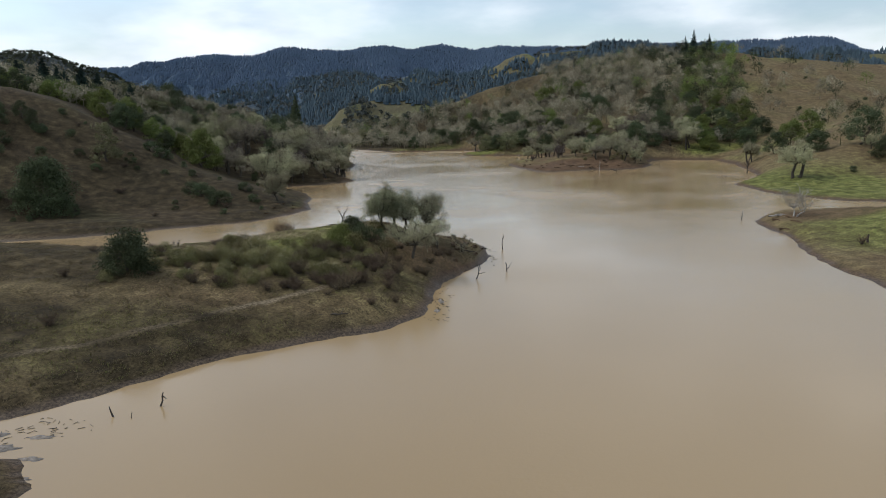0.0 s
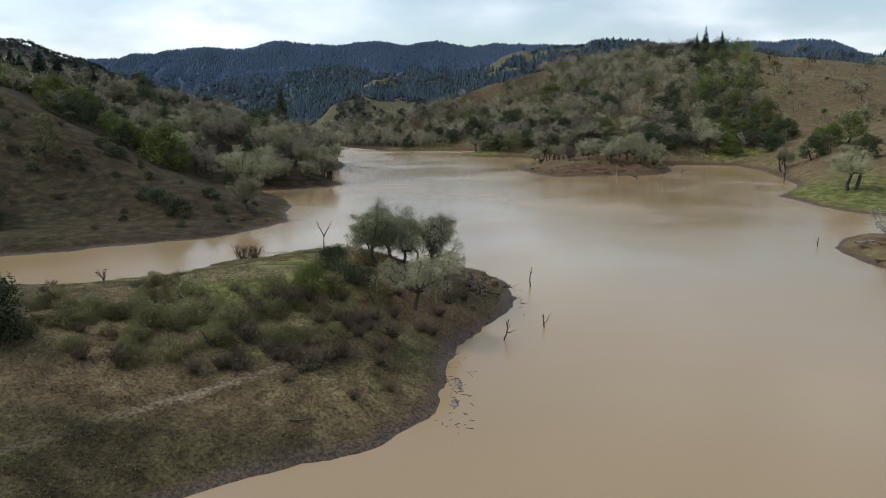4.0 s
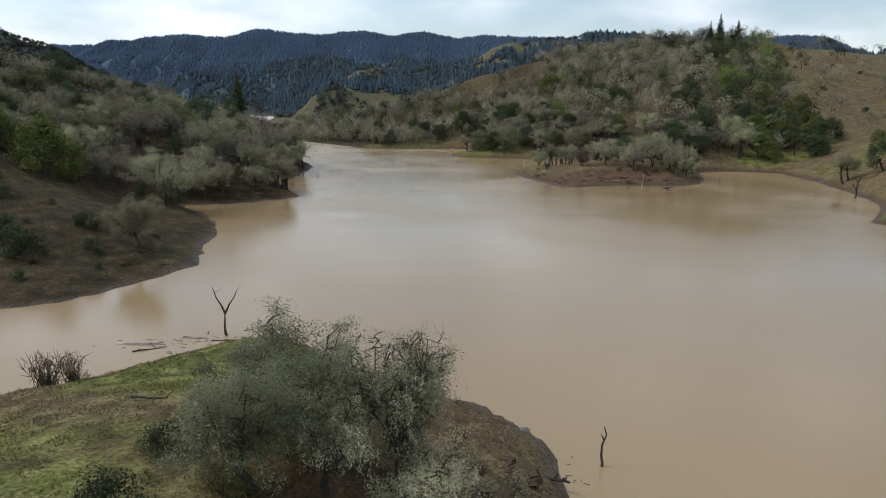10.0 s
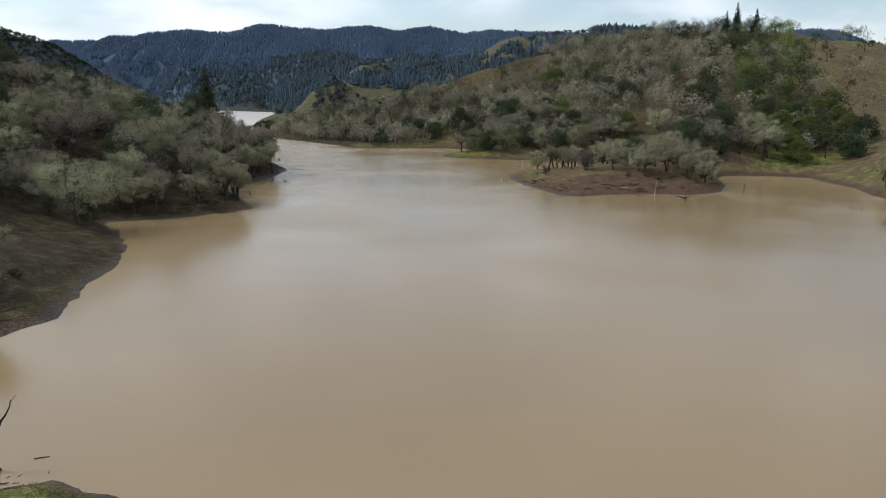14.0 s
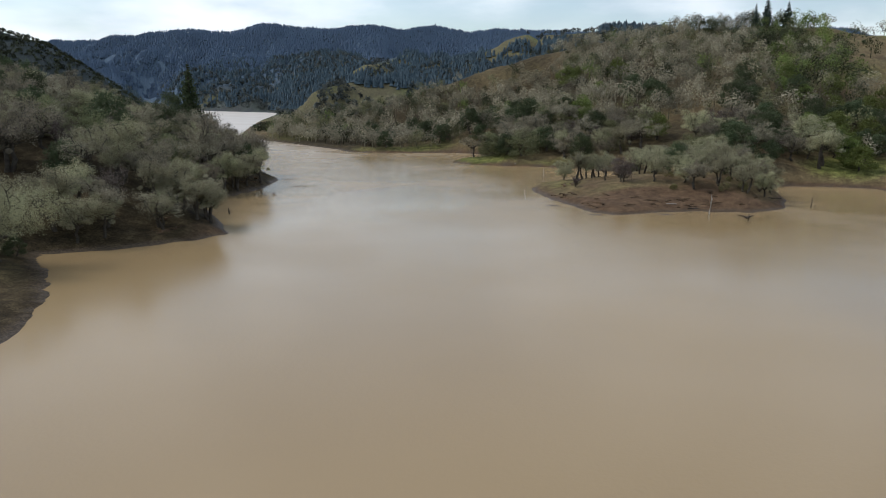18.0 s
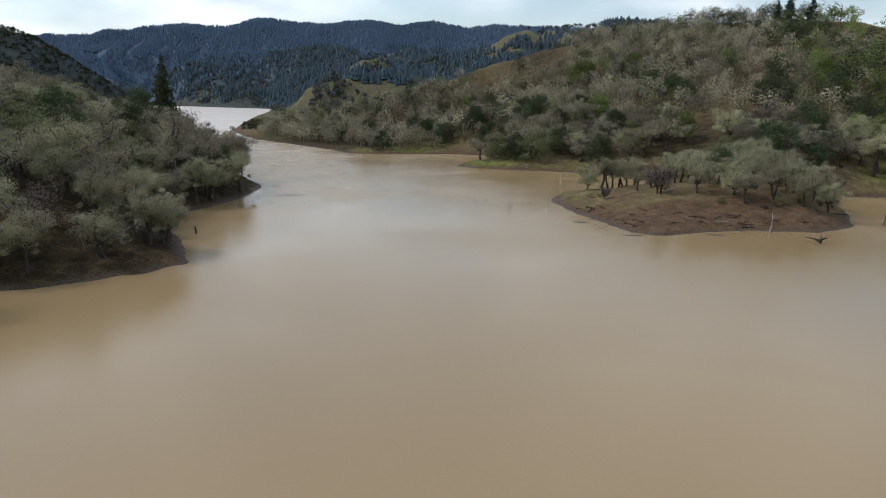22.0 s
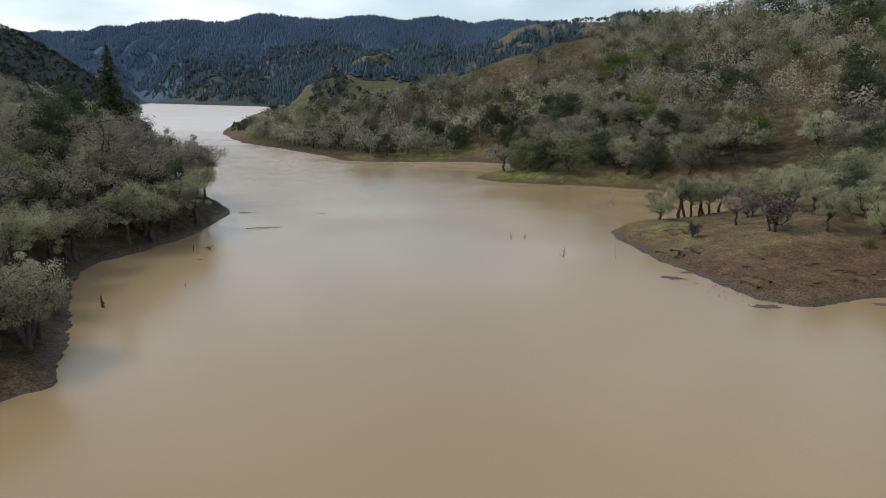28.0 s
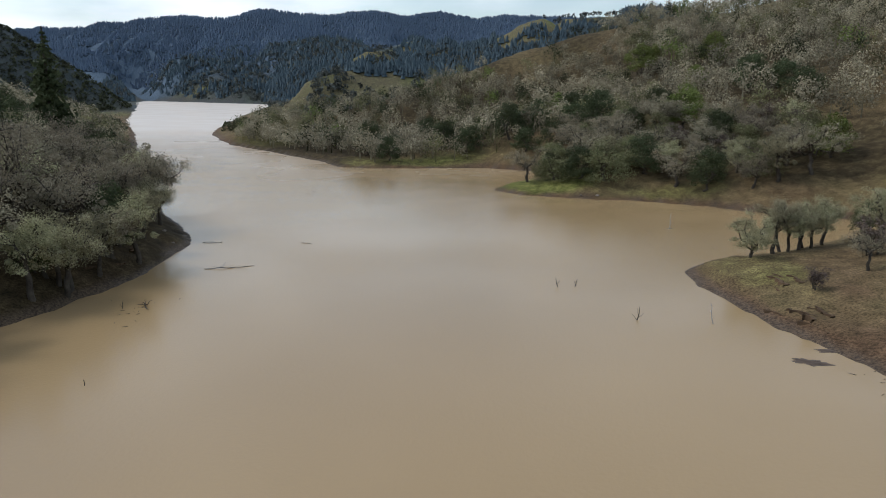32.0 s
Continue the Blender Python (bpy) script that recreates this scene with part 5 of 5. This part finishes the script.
stand(log(304, 1.8, 0.08, "short drift stick floating in the lake", branches=1), -32.5, 385, 160, z=0.02)
stand(log(305, 3.0, 0.12, "tangled drift branches near the shore", branches=6), -45, 347, 120, z=0.04)
stand(log(306, 1.0, 0.1, "dark floating chunk of driftwood", branches=1), -43.1, 449.6, 0, z=0.05)
stand(log(307, 2.4, 0.2, "fallen dark log on the muddy bank"), 5.0, 133.0, -30, sink=-0.15)
stand(log(308, 3.2, 0.16, "dark root along the eroded bank"), 2.2, 126.5, -40, sink=-0.12)
stand(log(309, 3.6, 0.12, "weathered branch lying in the grass", branches=1), -15.3, 85.8, 5, sink=-0.1)
stand(log(310, 2.6, 0.12, "dark branch lying in the green grass", branches=1), -22.9, 135.5, -8, sink=-0.1)
stand(log(311, 2.2, 0.16, "dead branch lying across the slope", branches=2), -9.5, 112.8, 60, sink=-0.1)
stand(log(312, 2.2, 0.14, "drift log at the edge of the green tip", branches=1), -13.0, 157.2, 30, sink=-0.06)
stand(log(313, 1.6, 0.12, "knotty drift log beside the point", branches=4), -6.2, 155.5, 25, z=0.05)
stand(log(314, 3.4, 0.09, "long drift pole along the creek shore", branches=1), -33.0, 160.8, 28, z=0.04)
stand(log(315, 2.8, 0.09, "drift pole beside the tall snag", branches=1), -26.0, 163.8, 5, z=0.04)
stand(log(316, 1.0, 0.07, "small drift stick near the tall snag", branches=1), -24.3, 167.5, 20, z=0.03)
stand(log(317, 0.9, 0.07, "small drift stick on the water", branches=1), -28.6, 166.5, 100, z=0.03)
stand(log(318, 4.5, 0.2, "fallen limbs piled below the dead tree", PALE, 7), 72.8, 161.6, 20, sink=-0.25)
stand(log(319, 3.0, 0.16, "dark log stranded below the spit", branches=1), 62, 323.0, 5, sink=-0.1)
stand(log(320, 4.0, 0.2, "fallen trunk lying on the spit", branches=3), 86, 334, 170, sink=-0.2)
stand(log(321, 2.4, 0.13, "weathered log stranded in the mud", PALE, 1), 57, 324.5, 170, sink=-0.08)
stand(log(322, 5.0, 0.2, "fallen oak limb on the green shore"), 24, 456, 15, sink=-0.2)
stand(grey_oak(330, 7.4, 4.6, 3, 0.07, 6, 8, 4, 2, 5, mat=OAK_PALE, label="pale half-dead oak on the muddy point", gnarl=1.2, thick=0.7, bark=PALE), 76.0, 160.0, 20)
stand(twiggy_shrub("twiggy_shrub", 331, 1.8, 2.0, "brown brush pile beside a stump on the point", 30), 74.0, 129.5)
stand(snag(332, 1.6, (0.1, 0), [(0.8, 30, 0.5, 0.3)], "broken dark stump on the muddy point", thick=0.3, category="stump", name="tree_stump"), 75.6, 130.4)


def rock(seed, size, label):
    r = np.random.RandomState(seed)
    bm = bmesh.new()
    bmesh.ops.create_icosphere(bm, subdivisions=2, radius=size)
    for v in bm.verts:
        v.co *= 1 + 0.35 * (noise.noise(v.co * (1.6 / size) + Vector((seed, 0, 0)))) + r.normal(0, 0.03)
        v.co.z *= 0.6
    me = bpy.data.meshes.new("rock")
    bm.to_mesh(me)
    bm.free()
    me.materials.append(ROCK)
    return tagged(new("rock", me), label, "rock")


boulder = stand(rock(1, 0.6, "dark muddy rock at the tip of the point"), 4.2, 142.0, sink=0.2)
boulder["group"] = "rocks at the waterline"
for x, y, s in ((26, 442, 0.6), (30, 441, 0.8), (-57, 384, 0.7), (-55, 388, 0.8), (-54, 380, 0.6)):
    again(boulder, x, y, pick.uniform(0, 360), s)



def scarp(seed, length, label="small eroded soil ledge on the muddy bank"):
    """A broken step of soil along the bank, steep on one side and flush on the other."""
    r = np.random.RandomState(seed)
    w, k = Shape(), 9
    line = crooked(r, (-length / 2, 0, 0), (length / 2, r.normal(0, 0.3), 0), k, 0.16)
    line[:, 2] = 0
    rise = 0.22 * np.sin(np.linspace(0.15, 3.0, k)) * r.uniform(0.7, 1.3, k)
    top, low = line + np.stack([0 * rise, 0 * rise, rise], 1), line + np.stack([0 * rise, -0.1 - 0 * rise, -0.3 + 0 * rise], 1)
    back, deep = line + np.stack([0 * rise, 0.5 + 0 * rise, rise * 0.5], 1), line + np.stack([0 * rise, 0.8 + 0 * rise, -0.5 + 0 * rise], 1)
    w.v.append(np.concatenate([low, top, back, deep]))
    i = np.arange(k - 1)
    for a, b in ((0, k), (k, 2 * k), (2 * k, 3 * k), (3 * k, 0)):
        w.q.append(np.stack([a + i, a + i + 1, b + i + 1, b + i], 1))
    w.n = 4 * k
    return tagged(new("soil_ledge", w.mesh("soil_ledge", EARTH)), label, "soil ledge")


def shore_turn(x, y):
    """The direction, in degrees, that runs along the shore with the water on its right side."""
    g = [shore_distance(np.array([x + a]), np.array([y + b]))[0] - shore_distance(np.array([x - a]), np.array([y - b]))[0] for a, b in ((1.5, 0), (0, 1.5))]
    return math.degrees(math.atan2(g[1], g[0])) - 90


ledges = [scarp(400 + k, ln) for k, ln in enumerate((2.2, 3.2, 4.4))]
for ob, (x, y) in zip(ledges, ((52, 324), (60, 327), (46, 322))):
    ob["group"] = "soil ledges on the banks"
    ob.matrix_basis = pose(x, y, level(x, y) + 0.02, 0, 0, shore_turn(x, y))
for cx, cy, sx, sy, n in ((58, 327, 16, 5, 22), (36, 345, 4, 12, 10), (40, 330, 4, 6, 6), (-50, 287, 6, 5, 6), (-48, 195, 4, 10, 7), (1, 122, 3, 10, 8), (-56, 365, 3, 16, 6), (72, 160, 4, 8, 6)):
    for _ in range(n):
        x, y = pick.normal(cx, sx * 0.6), pick.normal(cy, sy * 0.6)
        if 1.5 < shore_distance(np.array([x]), np.array([y]))[0] < 12:
            again(ledges[pick.randint(3)], x, y, shore_turn(x, y) + pick.normal(0, 14), pick.uniform(0.6, 1.1), -0.02)
for x, y in ((61, 336), (69, 332), (78, 334), (84, 338), (73, 333), (88, 346), (63, 346), (77, 341)):
    again(sage[pick.randint(3)] if pick.rand() < 0.5 else brown[pick.randint(2)], x, y, pick.uniform(0, 360), pick.uniform(0.6, 1.3), 0.05, "small grey-brown shrub on the spit")

# loose drift: sticks and mats that gather along the shore
s, r = Shape(), np.random.RandomState(9)
for cx, cy, n, sx, sy in ((-36, 57, 50, 4, 2), (-9, 154, 25, 5, 1.5), (-2.5, 96, 60, 1.5, 8), (-30, 163, 60, 6, 2), (35, 322, 40, 3, 5), (60, 320, 40, 9, 2), (-46, 345, 20, 3, 5), (6.5, 130, 30, 1.2, 7)):
    for _ in range(n):
        x, y = r.normal(cx, sx * 0.6), r.normal(cy, sy * 0.6)
        a, ln = r.uniform(0, 6.283), r.uniform(0.15, 0.7)
        z = level(x, y) + 0.02
        s.tube([(x, y, z), (x + ln * math.cos(a), y + ln * math.sin(a), z + 0.03)], [0.03, 0.015], 4)
tagged(new("drift_sticks", s.mesh("drift_sticks", DEAD)), "small dark sticks drifting along the waterline", "driftwood", kind="stuff")

# grass on the point
s, g, r = Shape(), Shape(), np.random.RandomState(3)
x, y = r.uniform(-72, 7, 300000), 46 + 119 * r.rand(300000) ** 0.9
d = shore_distance(x, y)
ok = (d > 1.2) & (soft_noise(x, y, 1.1, 53) + 0.5 * soft_noise(x, y, 5, 54) > 0.62)
x, y, d = x[ok], y[ok], d[ok]
z = height(x, y, d)
lush = covers(x, y, d, z)
tall = r.uniform(0.1, 0.3, len(x))
way, lean = r.uniform(0, 6.283, len(x)), r.normal(0, 0.16, (len(x), 2))
foot = np.stack([x, y, z - 0.02], 1)
off = np.stack([-lean[:, 1], lean[:, 0], 0 * way], 1) / (np.hypot(lean[:, 0], lean[:, 1])[:, None] + 1e-6) * (0.02 + 0.1 * tall[:, None])
top = foot + np.stack([lean[:, 0], lean[:, 1], tall * 0.7], 1)
blades = np.stack([foot - off, foot + off, top], 1)
is_green = lush[:, 0] + r.normal(0, 0.15, len(x)) > 0.4
bare = lush[:, 1] + lush[:, 2] + r.normal(0, 0.2, len(x)) > 0.55
s.triangles(blades[~is_green & ~bare])
g.triangles(blades[is_green & ~bare])
tagged(new("dry_grass", s.mesh("dry_grass", DRY_GRASS)), "dry straw-coloured grass covering the point", "grass", kind="stuff")
tagged(new("green_grass", g.mesh("green_grass", GREEN_GRASS)), "short fresh green grass near the shore", "grass", kind="stuff")


# ---- the far hills ----
def far_conifers(name, boxes, mat, label, hmin, hmax, holes=0.3, seed=0):
    """Forests on far slopes: tapered, ragged conifers in one mesh. boxes: x from, to, y from, to, how many."""
    s, r = Shape(), np.random.RandomState(seed)
    for x0, x1, y0, y1, n in boxes:
        x, y = r.uniform(x0, x1, n), r.uniform(y0, y1, n)
        d = shore_distance(x, y)
        crest = np.interp(x, (-1600, -903, -367, -34, 519, 1200), (2350, 2400, 2420, 2650, 2500, 2400))
        ok = (d > 8) & (y < crest + 25) & (soft_noise(x, y, 120, 30) + 0.25 * soft_noise(x, y, 35, 31) > holes)
        x, y, d = x[ok], y[ok], d[ok]
        z = height(x, y, d)
        h = r.uniform(hmin, hmax, len(x))
        turn = r.uniform(0, 6.283, len(x))
        for lo, hi, wide in ((0.03, 0.7, 0.36), (0.38, 1.0, 0.24)):
            top = np.stack([x, y, z + h * hi], 1)
            rim = [np.stack([x + w * np.cos(turn + k * 1.2566), y + w * np.sin(turn + k * 1.2566), z + h * lo * r.uniform(0.5, 1.5, len(x))], 1)
                   for k in range(5) for w in (h * wide * r.uniform(0.7, 1.15, len(x)),)]
            for k in range(5):
                s.triangles(np.stack([rim[k], rim[(k + 1) % 5], top], 1))
    tagged(new(name, s.mesh(name, mat)), label, "forest", kind="stuff")


# both forests wear needle colours paled blue for haze
far_conifers("far_forest", [(-1250, 850, 1960, 2680, 56000), (850, 1550, 2150, 2520, 7000)], FAR_HAZE_NEEDLES, "conifer forest on the farthest ridge, coloured with blue haze", 7, 12.5, 0.02, 1)
far_conifers("middle_forest", [(-350, 1150, 1330, 1720, 14000), (-130, 220, 1130, 1330, 2400), (-780, 100, 1650, 2100, 6000)], MID_HAZE_NEEDLES, "dark conifers on the ridge beyond the lake", 8, 14, 0.33, 2)
far_scrub = []
r = np.random.RandomState(12)
x, y = np.concatenate([r.uniform(-850, -380, 9000), r.uniform(-500, -130, 1500)]), np.concatenate([r.uniform(880, 1250, 9000), r.uniform(520, 800, 1500)])
d = shore_distance(x, y)
z = height(x, y, d)
for q in zip(d, x, y, z, r.uniform(3, 6.5, len(x)), np.zeros(len(x))):
    if q[0] > 6:
        far_scrub.append(q)
wood_stuff("far_chaparral", far_scrub, CHAPARRAL, "dark green brush covering the steep far hill", 22, 0.17)
mixed = []
x, y = np.concatenate([r.uniform(-330, 700, 3400), r.uniform(-160, 280, 2600), r.uniform(-780, 0, 3600)]), np.concatenate([r.uniform(1260, 1560, 3400), r.uniform(960, 1330, 2600), r.uniform(1560, 2080, 3600)])
d = shore_distance(x, y)
z = height(x, y, d)
for q in zip(d, x, y, z, r.uniform(6, 11, len(x)), np.zeros(len(x))):
    if q[0] > 6 and soft_noise(q[1], q[2], 90, 33) > 0.3:
        mixed.append(q)
wood_stuff("far_oak_woodland", mixed, DISTANT_OAK, "grey-green oaks scattered on far grassy slopes", 30, 0.16)


# ---- pale scum and flotsam on the water ----
m, n, l, bs = material("floating_scum", 0.95, 0.08)
geo = n.new("ShaderNodeNewGeometry")
spots = noise_node(n, l, 3.0, 6, 0.6, geo.outputs["Position"])
tint = ramp(n, [(0.35, (0.13, 0.11, 0.09)), (0.7, (0.3, 0.265, 0.225))])
l.new(spots.outputs["Fac"], tint.inputs[0])
l.new(tint.outputs[0], bs.inputs["Base Color"])
for k, (x, y, rx, ry) in enumerate(((-37.5, 53.5, 2.2, 1.0), (-35, 55.5, 1.6, 0.5), (-39.5, 56, 1.8, 0.7), (-33.6, 51.6, 1.3, 0.5), (-32.5, 48.5, 0.9, 0.4), (-34.5, 162.5, 3.0, 0.6), (-29.5, 164.6, 2.0, 0.35), (-2.2, 98, 0.5, 1.6), (-2.6, 93, 0.5, 1.2))):
    r = np.random.RandomState(60 + k)
    a = np.arange(40) * 2 * np.pi / 40
    w = 0.75 + 0.25 * np.sin(2 * a + r.uniform(0, 6)) * r.rand() + 0.12 * np.sin(5 * a + r.uniform(0, 6)) + r.normal(0, 0.06, 40)
    ring = np.stack([x + rx * w * np.cos(a), y + ry * w * np.sin(a), 0 * a + 0.012], 1)
    low = ring - (0, 0, 0.03)
    i = np.arange(40)
    j = (i + 1) % 40
    v = np.concatenate([ring, low, [[x, y, 0.02]]])
    me = make_mesh("scum_patch", v, [np.stack([i, j, j * 0 + 80], 1), np.stack([i, i + 40, j + 40, j], 1)], m, True)
    tagged(new("scum_patch", me), "pale grey scum patch floating near the bank", "flotsam", "scum patches along the shore")


# ---- shoals of wet mud beside the spit ----
shoal_mat, n, l, bs = material("wet_shoal_mud", 0.75, 0.25)
geo = n.new("ShaderNodeNewGeometry")
spots = noise_node(n, l, 1.2, 6, 0.6, geo.outputs["Position"])
tint = ramp(n, [(0.3, (0.05, 0.036, 0.027)), (0.7, (0.11, 0.08, 0.058))])
l.new(spots.outputs["Fac"], tint.inputs[0])
l.new(tint.outputs[0], bs.inputs["Base Color"])
for k, (x, y, rx, ry) in enumerate(((29, 330, 2.6, 1.6), (33.5, 333.2, 3.2, 1.2), (36.7, 315.6, 2.4, 1.7), (38.8, 319, 2.0, 2.6), (36.6, 325.5, 2.6, 1.1), (53, 316.8, 3.2, 1.2))):
    r = np.random.RandomState(80 + k)
    a = np.arange(56) * 2 * np.pi / 56
    w = 0.8 + 0.2 * np.sin(2 * a + r.uniform(0, 6)) + 0.13 * np.sin(5 * a + r.uniform(0, 6)) + 0.07 * np.sin(11 * a + r.uniform(0, 6)) + r.normal(0, 0.04, 56)
    rim = np.stack([x + rx * w * np.cos(a), y + ry * w * np.sin(a), 0 * a - 0.06], 1)
    mid_ring = np.stack([x + 0.7 * rx * w * np.cos(a), y + 0.7 * ry * w * np.sin(a), 0 * a + 0.02 + r.normal(0, 0.006, 56)], 1)
    i = np.arange(56)
    j = (i + 1) % 56
    me = make_mesh("mud_shoal", np.concatenate([rim, mid_ring, [[x, y, 0.04]]]), [np.stack([i, j, j + 56, i + 56], 1), np.stack([i + 56, j + 56, j * 0 + 112], 1)], shoal_mat, True)
    tagged(new("mud_shoal", me), "dark wet mud shoal just above the water", "mud bank", "mud shoals beside the spit")
